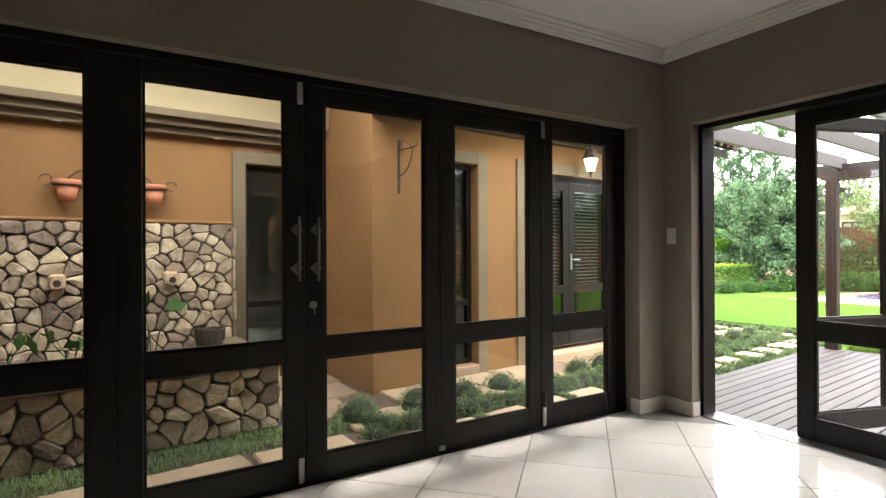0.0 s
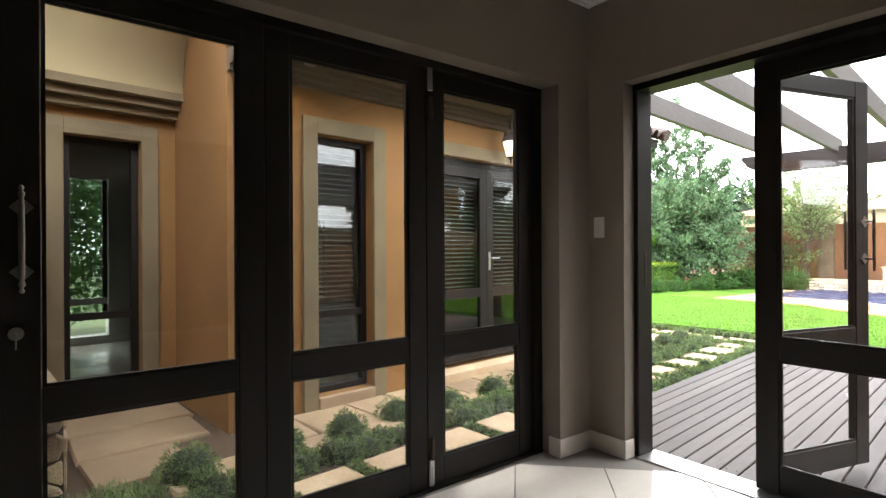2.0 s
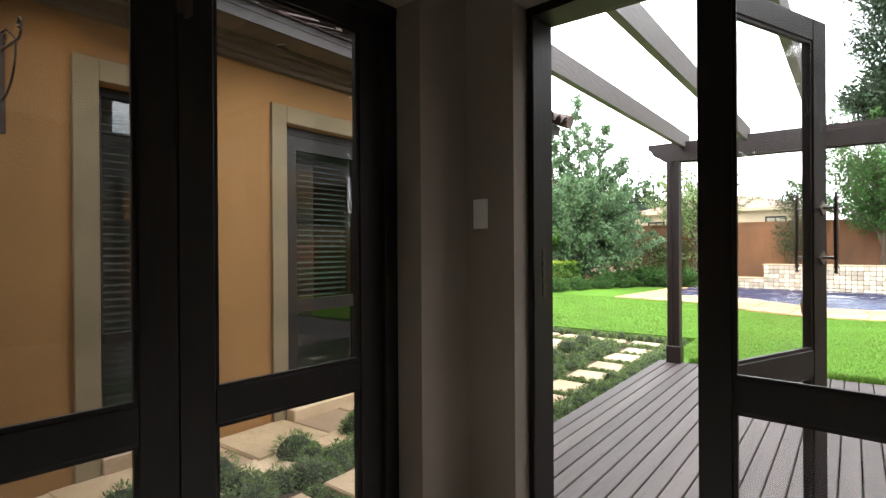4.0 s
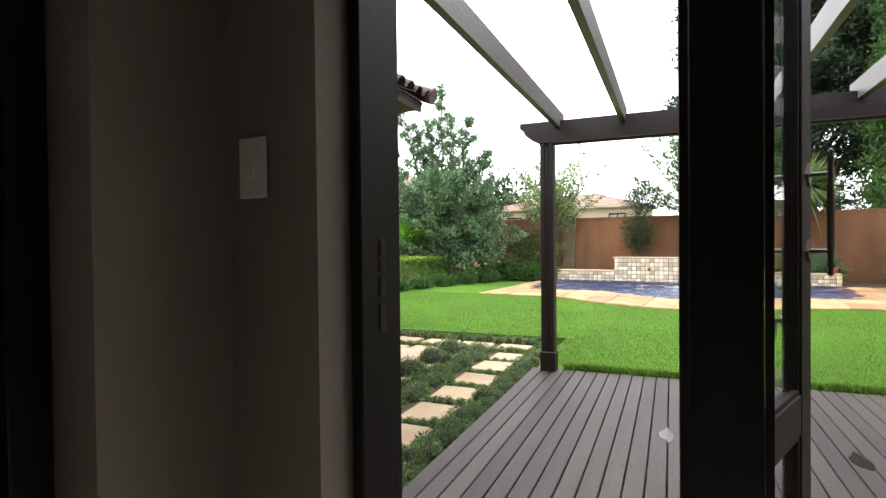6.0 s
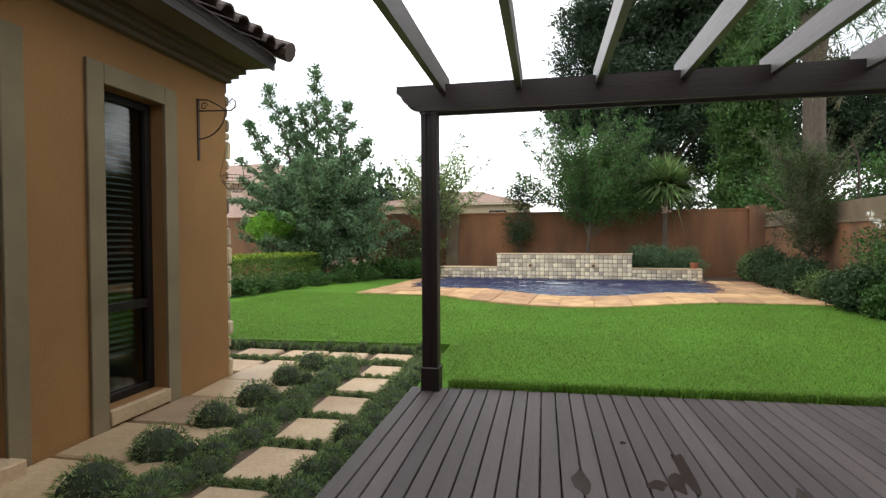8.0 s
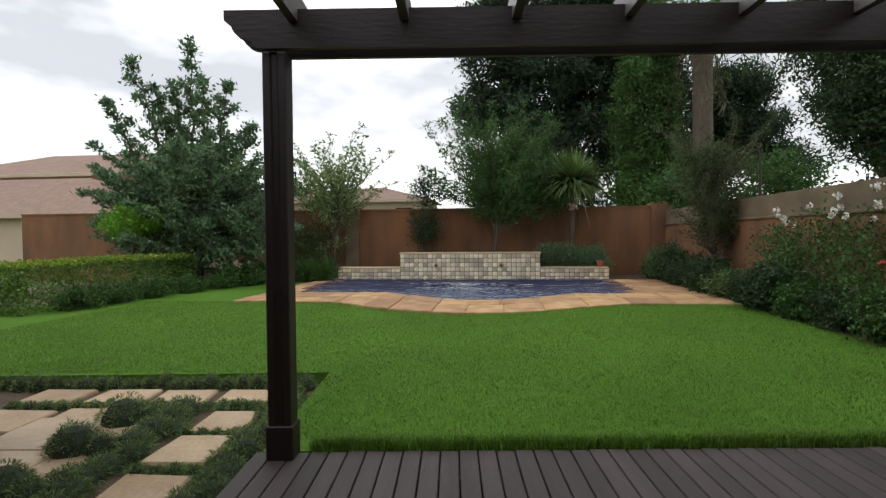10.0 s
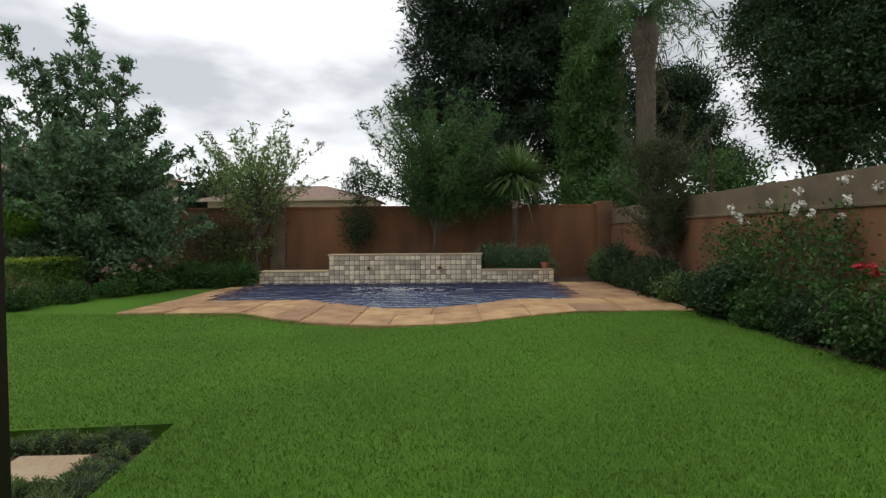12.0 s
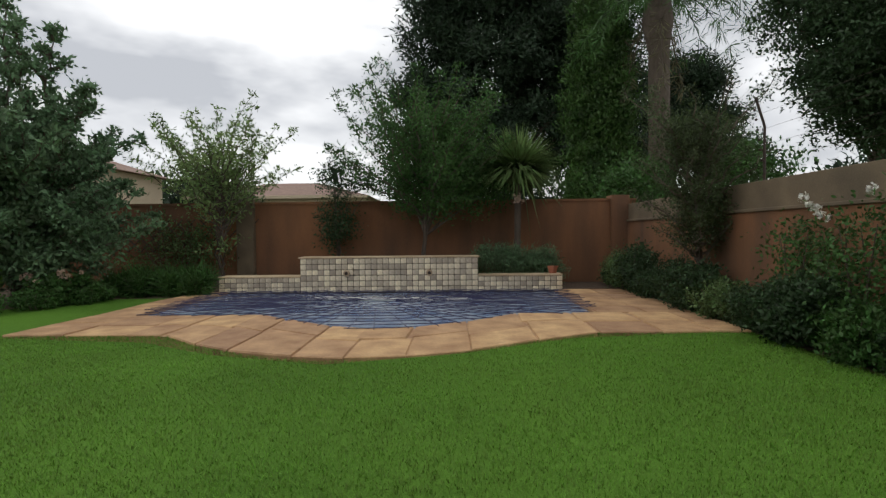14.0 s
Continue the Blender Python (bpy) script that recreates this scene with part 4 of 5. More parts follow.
def slab(poly, z0, z1, parent=None, m="sand"):
    poly = [(x + rng.uniform(-0.020, 0.020), y + rng.uniform(-0.020, 0.020)) for x, y in poly]
    mid = inset(poly, -0.0)
    bm = bmesh.new()
    rings = [[bm.verts.new((x, y, z)) for x, y in p] for p, z in ((poly, z0), (mid, z1 - 0.012), (inset(poly, 0.014), z1 + rng.uniform(-0.004, 0.004)))]
    n = len(poly)
    for r0, r1 in zip(rings, rings[1:]):
        for i in range(n):
            bm.faces.new((r0[i], r0[(i + 1) % n], r1[(i + 1) % n], r1[i]))
    bm.faces.new(rings[-1])
    part("paving_slab", bm, M[m], parent or pv)


def rect(a, b, c, d):
    return [(a, c), (b, c), (b, d), (a, d)]


u = -1.55
while u < 4.5:
    w = rng.choice((0.42, 0.5, 0.58))
    slab(rect(u, u + w - 0.02, V - 0.50 - rng.uniform(0, 0.05), V - 0.015), -0.2, -0.115, m="damp")
    u += w
STEPS = []
for i in range(14):
    u = -2.02 + 0.505 * i + rng.uniform(-0.025, 0.025)
    STEPS.append((u - 0.2, u + 0.2, 0.45, 0.82 + rng.uniform(-0.02, 0.02)))
    if i < 13:
        STEPS.append((u + 0.05, u + 0.44, 1.13, 1.43))
for a in (0.50, 0.98, 1.46, 1.98):
    STEPS.append((4.90, 5.24, a, a + 0.40))
STEPS += [(4.38, 4.80, 1.44, 1.86), (4.36, 4.78, 1.94, 2.40)]
for a, b, c, d in STEPS:
    slab(rect(a, b, c, d), -0.2, -0.125 + rng.uniform(-0.008, 0.008))
for a, b, c, d in ((-3.6, -3.0, 0.72, 1.1), (-2.95, -2.3, 0.66, 1.06), (-4.3, -3.65, 0.7, 1.15), (-2.5, -1.95, 1.45, 1.95), (-2.5, -1.7, 2.0, 2.5), (-2.5, -1.65, 2.55, 3.1), (-2.2, -1.68, 1.1, 1.42), (-3.4, -2.8, 0.2, 0.6), (-2.7, -2.1, 0.12, 0.4)):
    slab(rect(a, b, c, d), -0.2, -0.12, m="damp")

nr = np.random.default_rng(21)


def tufts(name, u, v, z, height, width, per, mat, label, spread=0.045, lean=0.9):
    n = len(u)
    uu, vv = np.repeat(u, per) + nr.normal(0, spread, n * per), np.repeat(v, per) + nr.normal(0, spread, n * per)
    r2 = ((uu - np.repeat(u, per)) ** 2 + (vv - np.repeat(v, per)) ** 2) / (2 * spread) ** 2
    zz = z + 0.95 * height * np.exp(-r2)
    me = blade_mesh(name, np.stack([uu, vv, zz - 0.02], 1), height, width, mat, nr, lean)
    ob = tagged(new(name, me), label, "ground cover", kind="stuff")
    ob.matrix_world = GO
    return ob


# mondo grass: rounded cushions along the deck, between the stones and at the lawn's edge
def cushions(name, spots, z, label, blade=0.034):
    """Domes of short radiating blades over a dense core. spots: u, v, radius, height."""
    base, dirs = [], []
    core_v, core_f = [], []
    for cu, cv, r, h in spots:
        k = int(9800 * r * (r + 0.6 * h)) + 150
        el, az = np.arcsin(nr.uniform(0.0, 1.0, k)), nr.uniform(0, 6.2832, k)
        d = np.stack([np.cos(el) * np.cos(az), np.cos(el) * np.sin(az), np.sin(el)], 1)
        wob = 1 + 0.10 * np.sin(3 * az + 9 * cu) + 0.07 * np.sin(5 * az + 7 * cv)
        base.append(np.array([[cu, cv, z]]) + d * np.array([[r - 0.03, r - 0.03, h - 0.02]]) * wob[:, None])
        dirs.append(d)
        i0 = len(core_v)
        for j, (cr, ch) in enumerate(((1.0, -0.02), (0.86, 0.5), (0.5, 0.87))):
            core_v += [(cu + (r - 0.03) * cr * math.cos(0.7854 * q), cv + (r - 0.03) * cr * math.sin(0.7854 * q), z + (h - 0.025) * ch) for q in range(8)]
        core_v.append((cu, cv, z + h - 0.025))
        for j in range(2):
            core_f += [(i0 + 8 * j + q, i0 + 8 * j + (q + 1) % 8, i0 + 8 * j + 8 + (q + 1) % 8, i0 + 8 * j + 8 + q) for q in range(8)]
        core_f += [(i0 + 16 + q, i0 + 16 + (q + 1) % 8, i0 + 24) for q in range(8)]
    b, d = np.concatenate(base), np.concatenate(dirs)
    n = len(b)
    t = d + nr.normal(0, 0.45, (n, 3)) + np.array([[0, 0, 0.35]])
    t /= np.linalg.norm(t, axis=1)[:, None]
    sd = np.cross(t, nr.normal(size=(n, 3)))
    sd /= np.linalg.norm(sd, axis=1)[:, None] + 1e-9
    ln, w = blade * nr.uniform(0.6, 1.3, (n, 1)), 0.0046 * nr.uniform(0.7, 1.3, (n, 1))
    mid, tip = b + t * ln * 0.6, b + t * ln + d * np.array([[0.012, 0.012, 0]]) - np.array([[0, 0, 0.3]]) * ln
    v = np.stack([b - sd * w / 2, b + sd * w / 2, mid + sd * w * 0.45, tip, mid - sd * w * 0.45], 1).reshape(-1, 3)
    i = 5 * np.arange(n)[:, None]
    f = np.concatenate([i + [[0, 1, 2]], i + [[0, 2, 4]], i + [[4, 2, 3]]], 0)
    ob = tagged(new(name, raw_mesh(name, v, f, M["mondo"])), label, "ground cover", kind="stuff")
    ob.matrix_world = GO
    # Opaque filler domes, added dark so the cushions read dense and shaded inside.
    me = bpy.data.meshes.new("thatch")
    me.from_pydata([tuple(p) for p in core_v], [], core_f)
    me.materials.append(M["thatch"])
    core = tagged(new("thatch", me), "dark filler core added inside the mondo grass cushions", "ground cover", kind="stuff")
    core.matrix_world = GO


rows = [(-2.0 + 0.125 * k + nr.uniform(-0.03, 0.03), 0.27 + 0.06 * (k % 2) + nr.uniform(-0.02, 0.02), nr.uniform(0.10, 0.15), nr.uniform(0.085, 0.15)) for k in range(58)]
cushions("mondo_grass_border", rows, -0.15, "dark mondo grass border along the deck")
spots = []
for k in range(62):
    cu = -2.1 + 0.112 * k
    cv = 0.985 + 0.055 * math.sin(12.44 * (cu + 2.02)) + nr.uniform(-0.02, 0.02)
    spots.append((cu + nr.uniform(-0.02, 0.02), cv, nr.uniform(0.115, 0.155), nr.uniform(0.09, 0.15)))
for i in range(14):
    cu = -2.02 + 0.505 * i - 0.006
    for cv in (0.48, 0.58, 0.68, 0.78):
        spots.append((cu + 0.252 + nr.uniform(-0.012, 0.012), cv, nr.uniform(0.055, 0.075), nr.uniform(0.05, 0.085)))
    spots.append((cu + nr.uniform(-0.03, 0.03), 1.30 + nr.uniform(-0.03, 0.03), nr.uniform(0.16, 0.205), nr.uniform(0.17, 0.22)))
    spots.append((cu + nr.uniform(-0.03, 0.03), 1.13 + nr.uniform(-0.02, 0.02), nr.uniform(0.11, 0.14), nr.uniform(0.11, 0.15)))
cushions("mondo_grass_cushions", spots, -0.15, "dark mondo grass cushions between the stepping stones")
cushions("mondo_grass_edge", [(5.35 + nr.uniform(-0.03, 0.03), 0.32 + 0.13 * k, nr.uniform(0.09, 0.12), nr.uniform(0.10, 0.14)) for k in range(25)], -0.15, "mondo grass edging below the lawn")
cushions("mondo_grass_strip", [(4.85 + nr.uniform(-0.01, 0.01), 0.42 + 0.12 * k, 0.075, nr.uniform(0.06, 0.085)) for k in range(17)], -0.15, "strip of mondo grass between slabs")
n = 380
u, v = nr.uniform(-4.6, -2.0, n), nr.uniform(1.12, 1.46, n)
tufts("dry_grass", u, v, -0.15, 0.045, 0.006, 20, M["mondo"], "thin loose grass at the planter's foot")

dk = thing("deck", GO, "grey-brown weathered timber deck boards", "deck", kind="structure")
part("deck_frame", boxes(*[(a, a + 0.05, -4.5, 0.10, -0.2, -0.07) for a in (0.05, 0.9, 1.8, 2.7, 3.55)]), M["pergola"], dk)
BW = 0.098
for i in range(47):
    v1 = 0.145 - i * BW
    front = 3.79 - 0.02 * (v1 - 0.1) * 1.0
    part("deck_board", boxes((-0.12 + 0.05 * (i % 2) * 0, front + rng.uniform(-0.008, 0.008), v1 - BW + 0.007, v1, -0.07, -0.035), bevel=0.004), M["deck"], dk)
screw = bmesh.new()
for i in range(47):
    for uu in (0.08, 0.93, 1.83, 2.73, 3.58):
        for dv in (0.02, 0.075):
            box(screw, uu - 0.004, uu + 0.004, 0.145 - i * BW - dv - 0.004, 0.145 - i * BW - dv + 0.004, -0.0352, -0.0340)
part("screw_heads", screw, M["iron"], dk)
for uu, vv, a, b in ((2.38, -1.02, 0.12, 0.035), (2.40, -1.36, 0.05, 0.045), (2.44, -1.455, 0.10, 0.045), (2.60, -1.525, 0.22, 0.04), (2.34, -1.97, 0.12, 0.04), (2.9, -1.28, 0.02, 0.015)):
    bm = bmesh.new()
    pts = [(uu + a * (1 + 0.25 * math.sin(3 * t + uu * 9)) * math.cos(t), vv + b * (1 + 0.3 * math.sin(2 * t + vv * 7)) * math.sin(t)) for t in np.linspace(0, 6.2832, 19)[:-1]]
    prism(bm, pts, -0.036, -0.0335)
    solid("wet_patch", bm, M["wet"], "dark wet patch on the deck boards", "puddle", m=GO)

# ---- pergola ----
pg = thing("pergola", GO, "dark brown timber pergola over the deck", "pergola")
PU, PV = 3.75, -0.015


def grooved_post(v):
    """Two uprights with a darker batten set back between them, on a wider foot."""
    for a, b in ((-0.060, -0.016), (0.016, 0.060)):
        part("post", boxes((PU - 0.058, PU + 0.058, v + a, v + b, -0.12, 2.03), bevel=0.006), M["pergola"], pg)
    part("post_batten", boxes((PU - 0.046, PU + 0.046, v - 0.0155, v + 0.0155, -0.12, 2.03)), M["pergola"], pg)
    part("post_foot", boxes((PU - 0.068, PU + 0.068, v - 0.070, v + 0.070, -0.13, 0.14), bevel=0.006), M["pergola"], pg)


grooved_post(PV)
grooved_post(-4.355)
for du in (-0.088, 0.060):
    bm = bmesh.new()
    prof = [(-4.6, 2.035), (PV + 0.06, 2.035), (PV + 0.09, 2.045), (PV + 0.105, 2.075)] + [(PV + 0.105 + 0.10 * math.sin(a), 2.175 - 0.10 * math.cos(a)) for a in np.linspace(0.2, 1.3, 6)] + [(PV + 0.235, 2.175), (PV + 0.235, 2.225), (-4.6, 2.225)]
    f0 = [bm.verts.new((PU + du, a, b)) for a, b in prof]
    f1 = [bm.verts.new((PU + du + 0.03, a, b)) for a, b in prof]
    n = len(prof)
    for i in range(n):
        bm.faces.new((f0[i], f0[(i + 1) % n], f1[(i + 1) % n], f1[i]))
    bm.faces.new(f0[::-1])
    bm.faces.new(f1)
    part("beam", bm, M["pergola"], pg)
for i in range(9):
    vv = -0.125 - 0.55 * i
    bm = bmesh.new()
    prof = [(0.02, 2.165), (PU - 0.05, 2.165), (PU + 0.02, 2.20), (PU + 0.08, 2.225), (PU + 0.10, 2.26), (PU + 0.10, 2.31), (0.02, 2.31)]
    f0 = [bm.verts.new((a, vv - 0.022, b)) for a, b in prof]
    f1 = [bm.verts.new((a, vv + 0.022, b)) for a, b in prof]
    for k in range(7):
        bm.faces.new((f0[k], f0[(k + 1) % 7], f1[(k + 1) % 7], f1[k]))
    bm.faces.new(f0[::-1])
    bm.faces.new(f1)
    part("rafter", bm, M["rafter"], pg)
part("wall_plate", boxes((-0.0, 0.045, -4.6, 0.12, 2.12, 2.165)), M["pergola"], pg)

# ---- lawn blades ----
nr = np.random.default_rng(33)
n = 360000
x = 8.7 + 6.6 * nr.random(n) ** 1.35
y = nr.uniform(-0.48, 9.6, n)
du, dv = (x - 5.27) * math.cos(radians(5.5)) + (y - 4.1) * math.sin(radians(5.5)), -(x - 5.27) * math.sin(radians(5.5)) + (y - 4.1) * math.cos(radians(5.5))
ok = (du > 3.84 - 0.02 * dv) & ((dv < 0.13) | (du > 5.45)) & ~((dv > -0.16) & (du < 3.98))
ox = np.where((y > 1.5) & (y < 6.2), 15.3 - 1.3 * np.sin(np.pi * np.clip((y - 1.5) / 4.7, 0, 1)), 15.3)
ok &= x < ox
tagged(new("grass", blade_mesh("grass", np.stack([x[ok], y[ok], np.full(ok.sum(), -0.048)], 1), 0.025, 0.0045, M["blade"], nr, 1.1)), "fine green grass blades of the lawn", "grass", kind="stuff")
n = 16000
v = nr.uniform(-4.5, -0.13, n)
u = 3.82 - 0.02 * v + nr.normal(0.03, 0.03, n)
ob = tagged(new("grass_fringe", blade_mesh("grass_fringe", np.stack([u + 0.02, v, np.full(n, -0.05)], 1), 0.07, 0.005, M["blade"], nr, 0.7)), "longer grass along the deck's edge", "grass", kind="stuff")
ob.matrix_world = GO

# ---- pool ----
def outer(y):
    return 15.25 - (1.18 * math.sin(math.pi * (y - 1.5) / 4.7) ** 0.9 if 1.5 < y < 6.2 else 0)


def inner(y):
    return 16.7 - (1.15 * math.sin(math.pi * (y - 2.0) / 3.5) if 2.0 < y < 5.5 else 0)


cp = thing("pool_coping", pose(0, 0, 0), "tan sandstone slabs round the pool", "coping", kind="structure")
part("mortar_bed", prism(bmesh.new(), [(outer(y) + 0.03, y) for y in np.linspace(8.05, -0.5, 40)] + [(inner(y) - 0.03, y) for y in np.linspace(-0.5, 8.05, 40)], -0.22, -0.035), M["coping"], cp)
part("mortar_bed", boxes((16.68, 19.85, -0.5, 0.86, -0.22, -0.036), (16.68, 19.85, 7.44, 8.05, -0.22, -0.036)), M["coping"], cp)
y = 8.05
while y > -0.45:
    w = rng.uniform(0.42, 0.75)
    y2 = max(-0.5, y - w)
    cut = rng.uniform(0.4, 0.62)
    j = rng.uniform(-0.06, 0.06)
    pts = lambda k, yy: outer(yy) + k * (inner(yy) - outer(yy))
    slab([(pts(0, y), y), (pts(cut, y), y), (pts(cut, y2 + 0.015), y2 + 0.015), (pts(0, y2 + 0.015), y2 + 0.015)], -0.12, -0.02, cp, "coping")
    y3, y4 = min(8.05, y + j), max(-0.5, y2 + j)
    slab([(pts(cut + 0.015, y3), y3), (pts(1, y3), y3), (pts(1, y4 + 0.015), y4 + 0.015), (pts(cut + 0.015, y4 + 0.015), y4 + 0.015)], -0.12, -0.018, cp, "coping")
    y = y2
for y0, y1, rows in ((-0.5, 0.86, 2), (7.44, 8.05, 1)):
    for r in range(rows):
        a, b = y0 + (y1 - y0) * r / rows, y0 + (y1 - y0) * (r + 1) / rows - 0.015
        x = 16.7
        while x < 19.7:
            w = rng.uniform(0.5, 0.85)
            slab([(x + 0.015, a), (min(x + w, 19.85), a), (min(x + w, 19.85), b), (x + 0.015, b)], -0.12, -0.02, cp, "coping")
            x += w
poly = [(inner(y), y) for y in np.linspace(7.44, 0.86, 40)]
bm = bmesh.new()
vs = [bm.verts.new((a, b, -0.075)) for a, b in poly + [(19.86, 0.86), (19.86, 7.44)]]
bm.faces.new(vs)
solid("pool_water", bm, M["water"], "blue pool water under a safety net, sky reflections painted as pale blotches", "water", "structure")
solid("pool_basin", boxes((15.4, 19.9, 0.8, 7.5, -0.239, -0.23)), M["water"], "floor of the pool", "pool", "structure")
net = thing("pool_net", pose(0, 0, 0), "navy safety net of knotted cord over the pool", "pool net")
nrng = random.Random(8)
NX, NY = 18.05, 4.15


def under_net(x, y):
    return inner(y) - 0.2 < x < 19.8 and 0.66 < y < 7.6 and (x > 17.1 or 0.95 < y < 7.35)


for k in range(76):
    a = 6.2832 * (k + nrng.uniform(-0.15, 0.15)) / 76
    ca, sa = math.cos(a), 1.7 * math.sin(a)
    far = 0.2
    while under_net(NX + (far + 0.06) * ca, NY + (far + 0.06) * sa):
        far += 0.06
    near = 0.2 if k % 4 == 0 else 0.55 if k % 2 == 0 else 0.95
    if far > near + 0.1:
        part("cord", tube(bmesh.new(), [(NX + q * ca, NY + q * sa, nrng.uniform(-0.006, 0.008)) for q in np.linspace(near, far, 7)], 0.006, 4), M["net"], net)
for k in range(17):
    q, run = 0.2 + 0.24 * k, []
    for i in range(97):
        a = 6.2832 * i / 96
        p = (NX + q * math.cos(a), NY + 1.7 * q * math.sin(a))
        if under_net(*p):
            run.append((p[0] + nrng.uniform(-0.015, 0.015), p[1], nrng.uniform(-0.006, 0.008)))
        if (not under_net(*p) or i == 96) and run:
            if len(run) > 2:
                part("cord", tube(bmesh.new(), run, 0.0055, 4), M["net"], net)
            run = []
hose = solid("pool_pipe", tube(bmesh.new(), [(18.75, 5.5, -0.045), (18.65, 4.3, -0.042), (18.45, 3.2, -0.045), (18.5, 2.6, -0.045)], 0.035, 8), M["plastic"], "pale pool cleaner pipe floating under the net", "pool pipe")

# tiled spout wall behind the pool
sf = thing("pool_spout_wall", pose(0, 0, 0), "stepped wall of tumbled cream stone tiles with two spouts", "fountain wall")
for y0, y1, z1 in ((2.38, 5.95, 0.625), (0.70, 2.378, 0.245), (5.952, 7.61, 0.245)):
    part("core", boxes((19.87, 20.25, y0, y1, -0.2, z1)), M["mortar"], sf)
    part("cap", boxes((19.83, 20.28, y0 - (0.03 if z1 > 0.5 else -0.002), y1 + (0.03 if z1 > 0.5 else -0.002), z1, z1 + 0.035), bevel=0.008), M["sand"], sf, "thin sandstone coping")
    nc, nrow = round((y1 - y0) / 0.119), round((z1 + 0.05) / 0.1125)
    tl = finish(boxes((-0.018, 0, 0.005, (y1 - y0) / nc - 0.005, 0.005, (z1 + 0.05) / nrow - 0.005), bevel=0.006), "tile", M["fountain"])
    for i in range(nc):
        for j in range(nrow):
            part("tile", tl, None, sf).matrix_local = Matrix.Translation((19.868 - rng.uniform(0, 0.004), y0 + i * (y1 - y0) / nc, -0.05 + j * (z1 + 0.05) / nrow))
for yy in (5.01, 3.35):
    bm = bmesh.new()
    lathe(bm, [(0.065, 0), (0.065, 0.05), (0.05, 0.075), (0.035, 0.075), (0.03, 0.02)], 14, Matrix.Translation((19.85, yy, 0.33)) @ Matrix.Rotation(radians(-90), 4, "Y"))
    sp = part("spout", bm, M["sand"], sf, "round carved stone spout")
    # The mouth's dark inside is a solid black disc.
    part("spout_hole", lathe(bmesh.new(), [(0.001, 0), (0.034, 0), (0.034, 0.006), (0.001, 0.006)], 12, Matrix.Translation((19.79, yy, 0.33)) @ Matrix.Rotation(radians(-90), 4, "Y")), M["iron"], sp)
tp = thing("terracotta_pot", pose(20.05, 0.86, 0.281), "small square terracotta pot on the spout wall's end", "pot")
part("body", lathe(bmesh.new(), [(0.07, 0), (0.10, 0.12), (0.115, 0.12), (0.115, 0.15), (0.09, 0.15), (0.06, 0.02)], 4), M["terracotta"], tp)

# ---- garden walls ----
solid("garden_wall_east", boxes((21.6, 21.84, -1.34, 18.5, -0.24, 1.83), (21.57, 21.87, -1.34, 18.5, 1.831, 1.88)), M["garden_wall"], "weathered ochre garden wall behind the pool", "garden wall", "structure")
for yy, h in ((7.7, 1.95), (-0.95, 1.95), (14.2, 1.95)):
    solid("wall_pillar", boxes((21.45, 21.92, yy - 0.2, yy + 0.2, -0.24, h), bevel=0.01), M["capband"] if yy > 0 else M["garden_wall"], "plastered pillar of the garden wall", "pillar", "structure")
solid("garden_wall_south", boxes((6.0, 21.55, -1.34, -1.1, -0.24, 1.34)), M["garden_wall"], "weathered ochre garden wall along the flower bed", "garden wall", "structure")
solid("garden_wall_band", boxes((6.0, 21.55, -1.34, -1.12, 1.341, 1.74), (6.0, 21.55, -1.36, -1.07, 1.342, 1.385), bevel=0.006), M["capband"], "beige band along the garden wall's top", "trim", "structure")
tr = thing("trellis", pose(21.55, 9.3, 0.75), "dark timber diamond trellis on the garden wall", "trellis")
for k in range(9):
    for s in (-1, 1):
        a = -1.2 + 0.3 * k
        part("lath", tube(bmesh.new(), [(0, a, 0), (0 - 0.01 * (s > 0), a + s * 0.7, 0.75)], 0.010, 4), M["pergola"], tr)
fp = thing("fence_pole", pose(16.3, -1.2, 1.2), "black electric fence pole with insulators", "fence pole")
part("pole", tube(bmesh.new(), [(0, 0, 0), (0, 0, 1.25), (0, 0.12, 1.62)], 0.018, 8), M["iron"], fp)
for k in range(6):
    part("insulator", lathe(bmesh.new(), [(0.012, 0), (0.022, 0.015), (0.012, 0.03)], 8, Matrix.Translation((0, 0.03 + 0.02 * k, 0.8 + 0.13 * k))), M["iron"], fp)
for k in range(4):
    part("wire", tube(bmesh.new(), [(-7, 0.02 + 0.02 * k, 0.75 + 0.2 * k), (0, 0.02 + 0.02 * k, 0.8 + 0.2 * k), (3.6, 0.02 + 0.02 * k, 0.78 + 0.2 * k)], 0.002, 3), M["iron"], fp)

